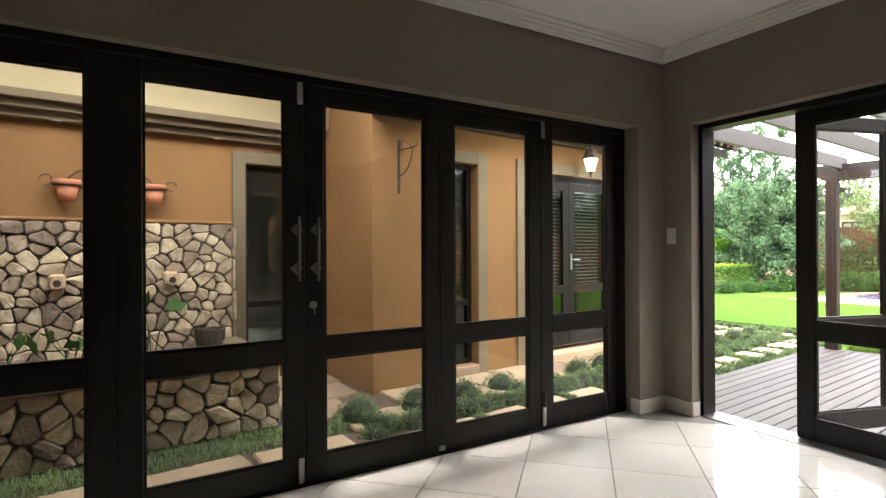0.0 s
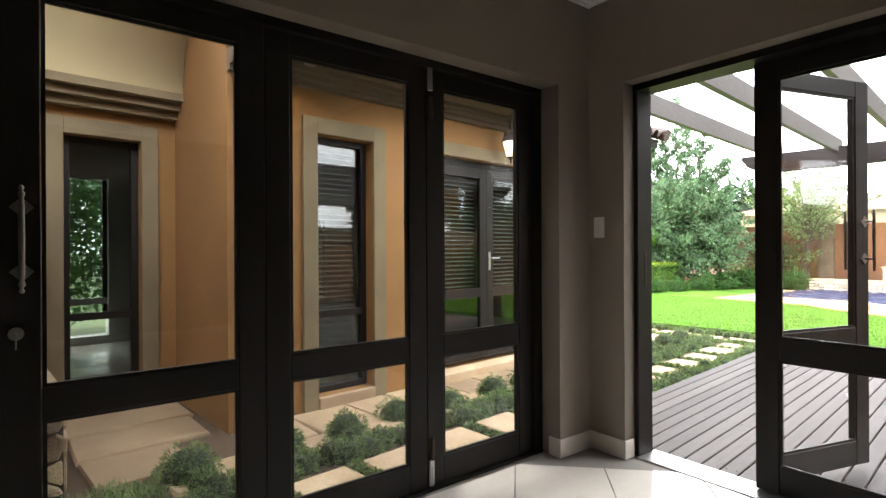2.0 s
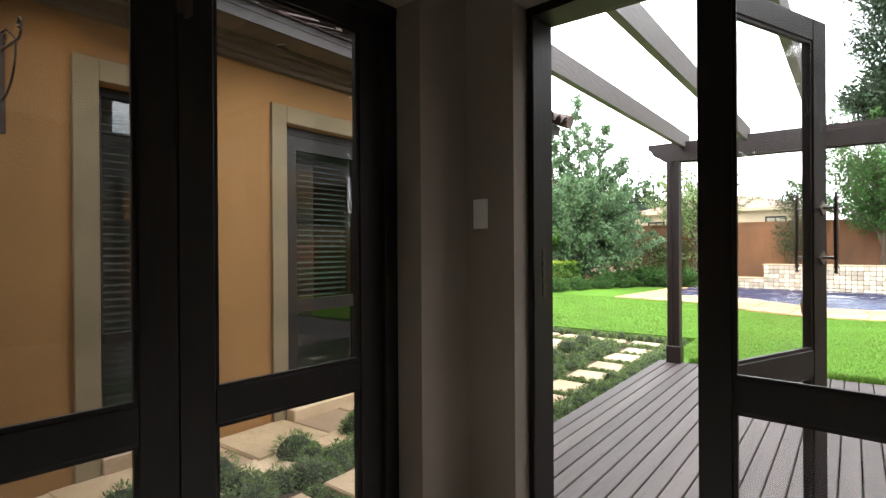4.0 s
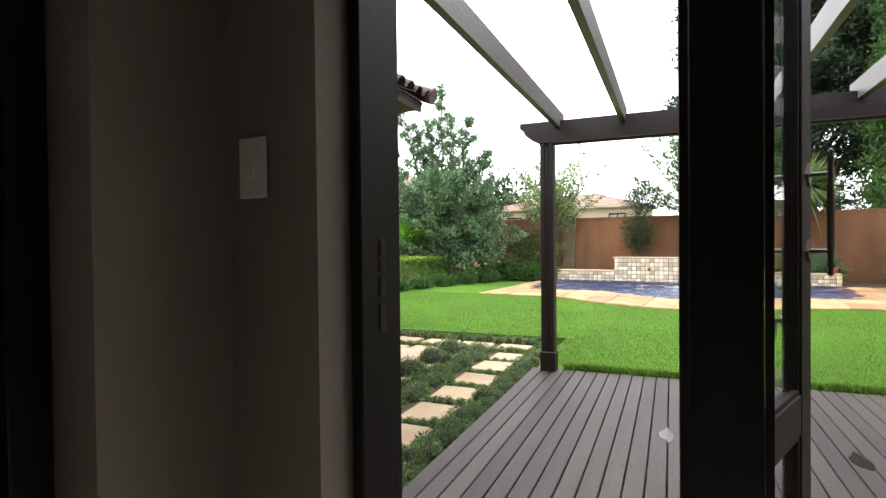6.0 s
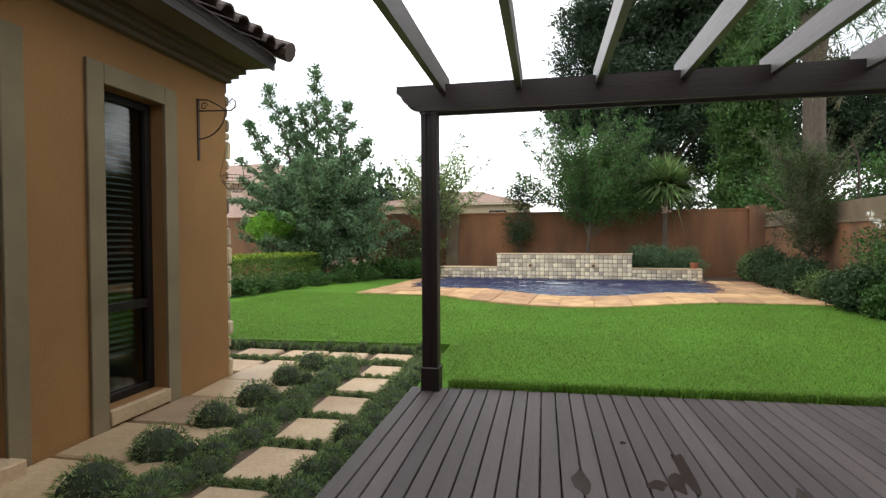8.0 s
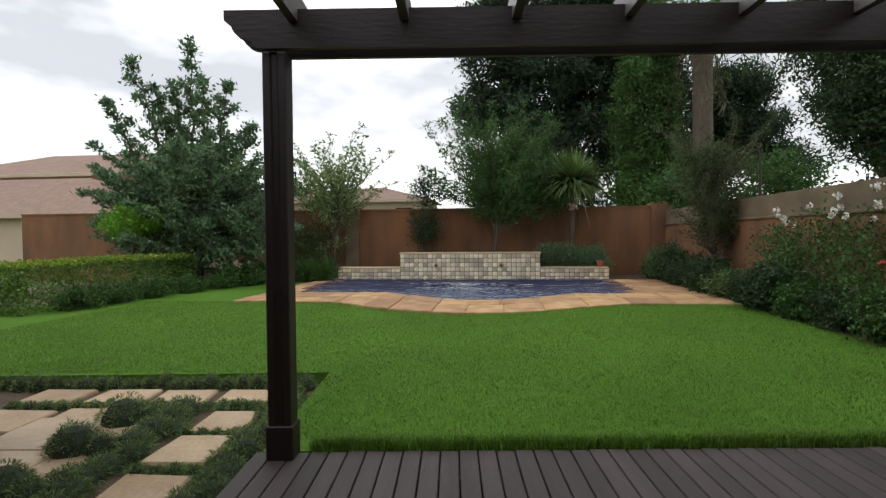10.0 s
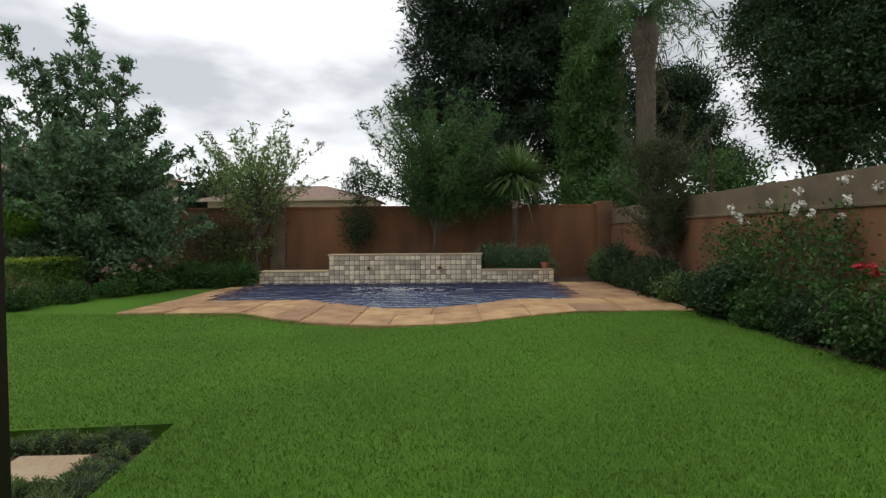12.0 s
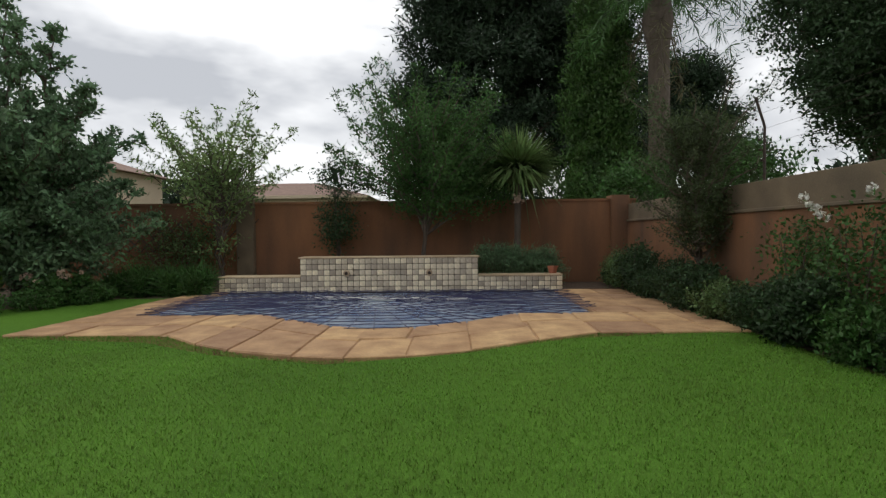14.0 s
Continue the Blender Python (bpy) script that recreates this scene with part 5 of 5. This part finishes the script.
# ---- neighbouring houses ----
def house(m, w, d, h, ridge, label, wins=()):
    hs = thing("house", m, label, "house")
    part("wall", boxes((0, d, 0, w, -0.3, h)), M["farwall"], hs)
    bm = bmesh.new()
    e = 0.5
    lo = [bm.verts.new(p) for p in ((-e, -e, h), (d + e, -e, h), (d + e, w + e, h), (-e, w + e, h))]
    hi = [bm.verts.new((d / 2, d / 2, ridge)), bm.verts.new((d / 2, w - d / 2, ridge))]
    for q in ((lo[0], lo[1], hi[0]), (lo[2], lo[3], hi[1]), (lo[1], lo[2], hi[1], hi[0]), (lo[3], lo[0], hi[0], hi[1]), lo[::-1]):
        bm.faces.new(q)
    part("roof", bm, M["farroof"], hs, "faded terracotta tiled hip roof")
    part("eave_board", boxes((-e - 0.02, -e + 0.02, -e, w + e, h - 0.16, h + 0.02)), M["farwall"], hs)
    for a, b, z0, z1 in wins:
        wn_ = part("window", boxes((-0.03, 0.05, a, b, z0, z1)), M["dimglass"], hs)
        part("frame", boxes((-0.06, 0.0, a - 0.08, a, z0, z1), (-0.06, 0.0, b, b + 0.08, z0, z1), (-0.06, 0, a - 0.08, b + 0.08, z1, z1 + 0.1), (-0.06, 0, (a + b) / 2 - 0.03, (a + b) / 2 + 0.03, z0, z1)), M["dark"], wn_)
    return hs


house(pose(42, 8.6, 0), 10.5, 7.0, 3.55, 4.7, "pale plastered house with a low terracotta roof", ((0.9, 1.9, 2.1, 2.9), (6.6, 7.6, 1.9, 2.8), (8.4, 9.4, 1.9, 2.8)))
house(pose(27.5, 20.5, 0), 13, 6.5, 2.15, 4.1, "ochre neighbouring house with a sloping tiled roof")
house(pose(33.0, 20.5, 0), 15, 8.0, 4.6, 6.3, "upper storey of the neighbouring ochre house", ((2, 3.2, 3.0, 4.1),))


# ---- plants ----
def tree(name, base, label, crowns, n, size, mat, trunk=0.06, clump=0.25, lean=(0, 0), limbs=7, seed=1, up=0.3, wide=0.45, split=1, density=60, shoots=()):
    """A tapered trunk with limbs and a crown of leaf clumps. crowns: (x, y, z, rx, ry, rz, share) about the base."""
    r = np.random.default_rng(seed)
    t = thing(name, pose(*base), label, "tree")
    share = np.array([c[6] for c in crowns], float)
    share /= share.sum()
    nc = max(8, n // density)
    cl = []
    for c, s in zip(crowns, share):
        k = max(3, int(nc * s))
        d = r.normal(size=(k, 3))
        d /= np.linalg.norm(d, axis=1)[:, None]
        q = r.random((k, 1)) ** 0.45
        cl.append(np.array(c[:3]) + d * q * np.array(c[3:6]) * r.uniform(0.8, 1.12, (k, 1)))
    cl = np.concatenate(cl)
    cl[:, 2] = np.maximum(cl[:, 2], 0.08)
    tight = np.ones(len(cl))
    for p in shoots:
        cl = np.concatenate([cl, p[2:]])
        tight = np.concatenate([tight, np.linspace(1.0, 0.45, len(p) - 2)])
    low = min(c[2] - c[5] for c in crowns)
    top = max(c[2] + 0.35 * c[5] for c in crowns)
    for s in range(split):
        ox, oy = (r.uniform(-0.12, 0.12, 2) if split > 1 else (0, 0))
        bm = bmesh.new()
        steps = 6
        pts = [(ox + lean[0] * k / steps + 0.05 * math.sin(1.7 * k + seed + s), oy + lean[1] * k / steps + 0.05 * math.cos(2.1 * k + seed + s), -0.1 + (top + 0.1) * k / steps) for k in range(steps + 1)]
        pts[0] = (ox, oy, -0.1)
        tube(bm, pts, [trunk * (1 - 0.8 * k / steps) for k in range(steps + 1)], 7)
        trunk_ob = part("trunk", bm, M["bark"], t, "", True)
        for k in r.choice(len(cl), min(limbs, len(cl)), replace=False):
            e = cl[k]
            z0 = min(max(low * 0.7 + 0.1, e[2] * 0.45), top * 0.9)
            f = (z0 + 0.1) / (top + 0.1)
            i = min(int(f * steps), steps - 1)
            a = Vector(pts[i]).lerp(Vector(pts[i + 1]), f * steps - i)
            mid = a.lerp(Vector(e), 0.5) + Vector((0, 0, 0.12 * abs(e[0]) + 0.05))
            part("limb", tube(bmesh.new(), [a, mid, Vector(e)], [trunk * 0.42, trunk * 0.26, trunk * 0.07], 5), M["bark"], trunk_ob)
    for p in shoots:
        part("limb", tube(bmesh.new(), [tuple(q) for q in p], [trunk * 0.4 * (1 - 0.9 * i / (len(p) - 1)) + 0.002 for i in range(len(p))], 5), M["bark"], trunk_ob)
    per = n // len(cl) + 1
    c = np.repeat(cl, per, 0)
    o = r.normal(0, clump, c.shape) * np.array([1, 1, 0.8]) * np.repeat(tight, per)[:, None]
    c = c + o
    c[:, 2] = np.maximum(c[:, 2], 0.02)
    part("crown", leaf_mesh("crown", c, size, size * wide, mat, r, up, o / clump * 0.35), None, t)
    return t


def sprays(n, z0, z1, reach0, reach1, rise0, rise1, seed, step=0.13, arch=0.25):
    """Curving shoots that leave the stem between two heights, wide below and steep above."""
    r = np.random.default_rng(seed)
    out = []
    for k in range(n):
        f = (k + 0.5) / n
        a = 2.4 * k + r.uniform(-0.4, 0.4)
        reach = (reach0 + (reach1 - reach0) * f) * r.uniform(0.7, 1.1)
        rise = (rise0 + (rise1 - rise0) * f) * r.uniform(0.75, 1.25)
        m = max(5, int(reach * math.hypot(1, rise) / step))
        q = np.linspace(0, 1, m)
        bend = r.uniform(-0.35, 0.35) * q ** 2
        x, y = reach * q * np.cos(a + bend), reach * q * np.sin(a + bend)
        z = z0 + (z1 - z0) * f + reach * rise * (q - arch * q * (1 - q))
        out.append(np.stack([x, y, z], 1) + np.concatenate([np.zeros((1, 3)), r.normal(0, 0.03, (m - 1, 3))]))
    return out


def leader(x, y, z0, z1, seed, m=14):
    """One upright shoot with short side twigs."""
    r = np.random.default_rng(seed)
    q = np.linspace(0, 1, m)
    main = np.stack([x * (0.25 + 0.75 * q), y * (0.25 + 0.75 * q), z0 + (z1 - z0) * q], 1) + r.normal(0, 0.03, (m, 3))
    out = [main]
    for k in range(4, m - 1):
        a, ln = 2.4 * k, 0.5 * (1 - 0.7 * q[k])
        out.append(main[k] + np.linspace(0, 1, 5)[:, None] * np.array([[ln * math.cos(a), ln * math.sin(a), ln * 0.7]]))
    return out


# big evergreen by the hedge
spiky = sprays(64, 0.4, 2.2, 2.35, 1.9, 0.30, 0.6, 21) + sprays(34, 1.8, 2.7, 1.7, 0.8, 0.6, 1.0, 22)
for k, (xx, yy, zz) in enumerate(((0.1, 0.2, 6.1), (0, 1.7, 5.7), (0.1, 2.5, 4.6), (-0.1, -0.95, 4.9), (0.2, 0.7, 5.0), (-0.3, -0.45, 4.9), (0.3, 1.2, 4.9), (-0.2, -1.6, 3.8))):
    spiky += leader(xx, yy, 1.6, zz, 200 + k)
tree("evergreen_tree", (18.8, 10.85, -0.05), "large grey-green evergreen tree above a clipped hedge", [(0, 0, 1.1, 1.5, 1.75, 0.95, 3), (0, 0.1, 2.1, 1.2, 1.4, 0.9, 2)], 84000, 0.115, M["leaf_grey"], 0.13, 0.105, limbs=8, seed=2, wide=0.45, density=150, up=0.5, shoots=spiky)
tree("olive_tree", (20.85, 8.0, -0.05), "young airy tree with small pale leaves before the wall", [(0, 0, 1.0, 0.3, 0.4, 0.5, 1)], 7600, 0.11, M["leaf_pale"], 0.045, 0.085, limbs=3, seed=3, split=3, wide=0.34, density=900, shoots=sprays(30, 1.2, 2.6, 1.55, 0.9, 0.9, 1.5, 23, 0.16) + sprays(18, 1.6, 2.6, 1.7, 1.4, 0.6, 0.95, 24, 0.16))
tree("bushy_tree", (20.85, 3.5, -0.05), "bushy grey-green tree behind the spout wall", [(0, -0.2, 2.5, 1.1, 1.35, 1.05, 5), (0, -0.5, 3.2, 0.8, 0.9, 0.7, 2), (0, -1.3, 2.2, 0.5, 0.6, 0.6, 1)], 40000, 0.09, M["leaf_mid"], 0.06, 0.12, limbs=12, seed=4, wide=0.35, density=90, shoots=sprays(56, 1.5, 3.0, 2.2, 1.3, 0.5, 1.3, 25, 0.16))
tree("wall_shrub", (21.25, 5.5, -0.05), "narrow dark shrub climbing the garden wall", [(0, 0, 1.5, 0.3, 0.42, 0.9, 2), (0, 0.05, 2.4, 0.35, 0.5, 0.5, 1.4), (0, -0.6, 2.4, 0.3, 0.4, 0.3, 0.5)], 4200, 0.075, M["leaf_dark"], 0.035, 0.12, limbs=8, seed=5)
tree("bed_tree", (17.3, -0.8, -0.05), "small tree with reddish young growth in the flower bed", [(0, 0, 1.5, 0.5, 0.3, 0.8, 2), (-0.1, 0.1, 2.5, 0.5, 0.4, 0.4, 1.5)], 26000, 0.055, M["leaf_rust"], 0.05, 0.10, limbs=8, seed=6, density=90, wide=0.3, shoots=sprays(46, 0.7, 2.4, 0.8, 1.0, 0.7, 1.1, 26, 0.12))
tree("topiary_tree", (17.2, 11.4, -0.05), "bright green ball-clipped shrub on a short stem", [(0, 0, 1.48, 0.52, 0.58, 0.40, 1)], 12000, 0.06, M["leaf_bright"], 0.05, 0.07, limbs=5, seed=7)
# beyond the walls
tree("pine_tree", (39, -0.6, 0), "tall dark pine tree behind the garden wall", [(0, 0, 9.5, 4.2, 4.4, 8.0, 5), (0, -2, 15, 4, 4.2, 6, 4), (0, 3.9, 12.5, 2.2, 2.6, 4.5, 1.9), (0, 5.0, 8.6, 1.6, 1.9, 1.4, 0.7), (0, -4.5, 8, 3, 3, 6, 3)], 150000, 0.36, M["leaf_pine"], 0.4, 0.36, limbs=16, seed=8, wide=0.26, density=150)
tree("pine_tree", (41, -8.5, 0), "tall dark pine tree behind the garden wall", [(0, 1.5, 5, 2.0, 2.2, 4.0, 2), (0, -2.9, 10.2, 1.9, 2.2, 1.2, 0.9), (0, -3.1, 7.4, 2.0, 2.3, 1.2, 0.9), (0, -5.2, 5.6, 1.6, 1.9, 1.4, 0.7), (0, -1.8, 5.6, 1.8, 2.0, 1.0, 0.7), (0, -1.6, 8.0, 2.0, 2.2, 3.2, 1.6)], 60000, 0.34, M["leaf_pine"], 0.35, 0.34, limbs=14, seed=9, wide=0.26, density=130)
tree("cypress_tree", (33, -3.6, 0), "tall green cypress column behind the garden wall", [(0, 0, 3, 1.6, 1.75, 3.4, 3), (0, 0, 7, 1.4, 1.5, 4, 3), (0, 0, 10.2, 0.9, 0.95, 2.2, 1.4)], 80000, 0.2, M["leaf_cypress"], 0.2, 0.22, limbs=6, seed=10, up=1.2, wide=0.4, density=70)
tree("broadleaf_tree", (20.5, -6.2, 0), "large dark glossy-leaved tree behind the side wall", [(0, 0, 6.0, 2.9, 2.6, 3.4, 4), (-1.2, 0.5, 4.2, 2.4, 1.8, 1.7, 3), (0, 1.3, 6.6, 1.3, 1.1, 2.2, 1.2), (-3.0, 0, 6.5, 2.6, 2.0, 3.4, 3), (-1, 1.2, 4.0, 1.0, 0.9, 0.9, 0.8)], 140000, 0.115, M["leaf_dark"], 0.2, 0.16, limbs=22, seed=11, density=95, wide=0.42)
tree("broadleaf_tree", (27, -4.2, 0), "leafy green tree showing over the wall's corner", [(0, 0.6, 2.2, 1.6, 1.8, 1.5, 2), (0, -2.6, 2.6, 1.5, 1.8, 1.5, 2)], 14000, 0.17, M["leaf_mid"], 0.12, 0.28, limbs=10, seed=12)
tree("broadleaf_tree", (25.0, 9.6, 0), "rounded dark bush behind the garden wall", [(0, 0, 1.9, 0.8, 0.9, 0.7, 1)], 4500, 0.10, M["leaf_dark"], 0.08, 0.18, limbs=6, seed=13)
for k, (xx, yy) in enumerate(((46, 20), (52, 30), (60, 40), (48, -26), (30, -20), (60, 2), (62, -12))):
    tree("distant_tree", (xx, yy, 0), "distant dark tree beyond the houses", [(0, 0, 3.0 + k % 3 * (1.2 if yy < 15 else 0.2), 3.2, 3.6, 2.6, 1)], 5000, 0.6, M["leaf_pine"], 0.3, 0.7, limbs=5, seed=40 + k)

tree("broadleaf_tree", tuple(G(-1.9, 9.2)), "green tree behind the facing wing", [(0, 0, 1.6, 1.6, 1.2, 1.6, 1)], 9000, 0.13, M["leaf_mid"], 0.1, 0.2, limbs=6, seed=14)
tree("broadleaf_tree", tuple(G(3.0, 10.5)), "green tree behind the facing wing", [(0, 0, 1.6, 2.0, 1.2, 1.6, 1)], 9000, 0.13, M["leaf_mid"], 0.1, 0.2, limbs=6, seed=15)

# palm with hanging dead fronds
pm = thing("palm_tree", pose(31, -5.6, 0), "tall palm with green fronds and dead hanging fronds", "palm tree")
CROWN = 10.4
part("trunk", tube(bmesh.new(), [(0, 0, -0.2), (0.05, 0.1, 4), (0, 0.15, 8.4), (0, 0.2, 9.5), (0, 0.2, CROWN)], [0.5, 0.44, 0.42, 0.62, 0.5], 10), M["bark"], pm, "", True)
nr = np.random.default_rng(50)
for k in range(24):
    a = 6.2832 * k / 24 + nr.uniform(-0.12, 0.12)
    dead = k % 8 == 3
    rise, reach, fall = (-0.25, nr.uniform(0.9, 1.5), 3.4) if dead else (nr.uniform(0.3, 1.5), nr.uniform(2.6, 3.6), nr.uniform(0.9, 2.0))
    pts = np.array([(reach * math.cos(a) * s, 0.2 + reach * math.sin(a) * s, CROWN - 0.1 + rise * 4 * s * (1 - s) - fall * s ** 2) for s in np.linspace(0, 1, 10)])
    fr_ = part("frond", tube(bmesh.new(), [tuple(p) for p in pts], [0.045 * (1 - 0.09 * i) for i in range(10)], 4), M["bark"] if dead else M["leaf_dark"], pm)
    c = np.repeat(pts[2:], 20, 0) + nr.normal(0, 0.06, (8 * 20, 3))
    part("frond_leaf", leaf_mesh("frond_leaf", c, 0.6, 0.04, M["dry"] if dead else M["leaf_mid"], nr, -0.9), None, fr_)

# spiky dragon tree
yc = thing("yucca_tree", pose(20.85, 1.45, -0.05), "spiky yucca with a ball of narrow leaves on a stem", "yucca")
part("trunk", tube(bmesh.new(), [(0, 0, -0.05), (0.03, 0.02, 1.0), (0, 0, 2.45)], [0.09, 0.07, 0.07], 8), M["bark"], yc, "", True)
n = 1500
d = nr.normal(size=(n, 3))
d[:, 2] = np.abs(d[:, 2]) * 0.9 - 0.25
d /= np.linalg.norm(d, axis=1)[:, None]
ln = nr.uniform(0.72, 1.12, (n, 1))
base = np.array([[0, 0, 2.45]]) + d * 0.05
s = np.cross(d, [[0, 0, 1.0]])
s /= np.linalg.norm(s, axis=1)[:, None] + 1e-9
mid = base + d * ln * 0.6
tip = base + d * ln + np.array([[0, 0, -0.22]]) * (1 - d[:, 2:3]) * ln
v = np.stack([base - s * 0.02, base + s * 0.02, mid + s * 0.024, tip, mid - s * 0.024], 1).reshape(-1, 3)
i = 5 * np.arange(n)[:, None]
part("leaf_rosette", raw_mesh("leaf_rosette", v, np.concatenate([i + [[0, 1, 2]], i + [[0, 2, 4]], i + [[4, 2, 3]]]), M["leaf_yucca"]), None, yc)
part("flower_spike", leaf_mesh("flower_spike", np.array([[-0.5, 0.05, 1.85]]) + nr.normal(0, 0.04, (40, 3)), 0.08, 0.06, M["petal_pink"], nr), None, yc)


def shrub(name, x, y, rx, ry, h, n, size, mat, label, seed, z=-0.05, flat=False, flowers=None, nf=0, category="shrub", wide=0.5):
    """A low bush: woody stems and many leaves in a rounded or clipped body."""
    r = np.random.default_rng(seed)
    sh = thing(name, pose(x, y, z), label, category)
    if flat:
        c = np.stack([r.uniform(-rx, rx, n), r.uniform(-ry, ry, n), r.uniform(0.02, h, n)], 1)
        face = r.integers(0, 4, n)
        c[face == 0, 2] = h + r.normal(0, 0.015, (face == 0).sum())
        c[face == 1, 0] = np.sign(r.normal(size=(face == 1).sum())) * rx
        c[face == 2, 1] = np.sign(r.normal(size=(face == 2).sum())) * ry
        c += r.normal(0, 0.025, c.shape)
    else:
        k = max(6, n // 50)
        d = r.normal(size=(k, 3))
        d /= np.linalg.norm(d, axis=1)[:, None]
        q = r.random((k, 1)) ** 0.4
        cl = d * q * np.array([rx, ry, h * 0.55]) + np.array([0, 0, h * 0.5])
        c = np.repeat(cl, n // k + 1, 0)
        c = c + r.normal(0, 0.09 * max(h, 0.5), c.shape)
        c[:, 2] = np.abs(c[:, 2])
    bm = bmesh.new()
    for k in range(6):
        a = 6.2832 * k / 6 + seed
        tube(bm, [(0.05 * math.cos(a), 0.05 * math.sin(a), -0.03), (0.4 * rx * math.cos(a), 0.4 * ry * math.sin(a), 0.45 * h), (0.6 * rx * math.cos(a + 0.3), 0.6 * ry * math.sin(a + 0.3), 0.85 * h)], [0.014, 0.01, 0.004], 5)
    part("woody_stem", bm, M["bark"], sh)
    part("foliage", leaf_mesh("foliage", c, size, size * wide, mat, r, 0.4), None, sh)
    if nf:
        top = c[np.argsort(-(c[:, 2] + 0.25 * r.random(len(c)) * h + 0.2 * (c[:, 0] < 0)))][: max(nf * 6, 12)]
        for p in top[r.choice(len(top), nf, replace=False)]:
            o = r.normal(0, 0.015, (26, 3))
            part("flower", leaf_mesh("flower", np.array([p]) + np.array([[-0.02, 0, 0.06]]) + o, 0.034, 0.040, flowers, r, 0.2, o * 20), None, sh)
    return sh


# creeper on the trellis
shrub("creeper", 21.35, 9.3, 0.12, 1.5, 1.55, 3600, 0.075, M["leaf_olive"], "loose creeper spreading over the timber trellis", 58, category="creeper")
# hedges
shrub("hedge", 15.6, 10.75, 2.2, 0.42, 0.72, 16000, 0.055, M["leaf_hedge"], "clipped green hedge with a yellow-green top", 60, flat=True, category="hedge")
tagged(new("hedge_top_growth", leaf_mesh("hedge_top_growth", np.stack([np.random.default_rng(61).uniform(13.4, 17.8, 7000), np.random.default_rng(62).uniform(10.35, 11.15, 7000), np.random.default_rng(63).normal(0.69, 0.02, 7000)], 1), 0.05, 0.03, M["leaf_lime"], np.random.default_rng(64), 1.0)), "layer of yellow-green leaves on the hedge's top", "hedge growth", kind="stuff")
for k in range(6):
    shrub("border_shrub", 14.2 + 0.85 * k, 10.1 - 0.07 * k * k * 0.5, 0.5, 0.26, 0.30, 2600, 0.05, M["leaf_mid"], "low clipped border plant at the lawn's edge", 70 + k, flat=False, category="border plant")
for k, (xx, yy) in enumerate(((18.0, 9.75), (18.3, 9.45))):
    shrub("hydrangea", xx, yy, 0.35, 0.35, 0.5, 1600, 0.09, M["leaf_mid"], "hydrangea with faded pink flower heads", 84 + k, flowers=M["petal_pink"], nf=6)
for k in range(7):
    shrub("agapanthus", 19.4 + 0.25 * (k % 2), 9.4 - 0.27 * k, 0.3, 0.25, 0.36, 900, 0.30, M["leaf_mid"], "strappy dark green clump beside the spout wall", 90 + k, category="plant", wide=0.09)
for k in range(4):
    shrub("lavender", 20.45, 2.15 - 0.42 * k, 0.25, 0.33, 0.85 - 0.05 * (k == 3), 2600, 0.13, M["leaf_grey"], "grey-green lavender bush behind the spout wall", 100 + k, wide=0.12)
# flower bed along the side wall
BED = [(20.6, -0.65, 0.5, 0.35, 0.8, "leaf_dark"), (19.9, -0.55, 0.55, 0.35, 1.0, "leaf_mid"), (19.3, -0.6, 0.6, 0.35, 0.9, "leaf_dark"), (18.4, -0.6, 0.6, 0.35, 0.7, "leaf_dark"), (17.6, -0.65, 0.6, 0.35, 0.85, "leaf_dark"), (16.9, -0.6, 0.6, 0.35, 0.7, "leaf_dark"), (16.2, -0.6, 0.6, 0.35, 0.75, "leaf_dark"), (15.4, -0.65, 0.6, 0.35, 0.6, "leaf_mid"), (14.6, -0.6, 0.6, 0.35, 0.7, "leaf_dark"), (13.8, -0.65, 0.6, 0.35, 0.75, "leaf_mid"), (13.0, -0.65, 0.6, 0.3, 0.6, "leaf_dark"), (12.1, -0.7, 0.6, 0.3, 0.6, "leaf_mid"), (11.2, -0.7, 0.6, 0.3, 0.5, "leaf_dark")]
for k, (xx, yy, rx, ry, h, mt) in enumerate(BED):
    shrub("bed_shrub", xx, yy, rx, ry, (0.62 + 0.16 * (k % 3)) * h, 6000, (0.055, 0.045, 0.065)[k % 3], M[(mt, "leaf_dark", "leaf_olive")[(2 * k) % 5 % 3]], "leafy green shrub in the flower bed by the wall", 110 + k)
for k, (xx, yy, h) in enumerate(((15.0, -0.85, 1.3), (14.1, -0.85, 1.4), (13.2, -0.85, 1.45))):
    shrub("rose_bush", xx, yy, 0.5, 0.3, h, 2300, 0.058, M["leaf_mid"], "tall white rose bush in the flower bed", 130 + k, flowers=M["petal_white"], nf=5, category="rose bush")
for k, (xx, yy, h) in enumerate(((12.4, -0.55, 0.7), (11.9, -0.6, 0.8))):
    shrub("rose_bush", xx, yy, 0.35, 0.3, h, 1500, 0.055, M["leaf_mid"], "low rose bush with red blooms in the bed", 140 + k, flowers=M["petal_red"], nf=4, category="rose bush")
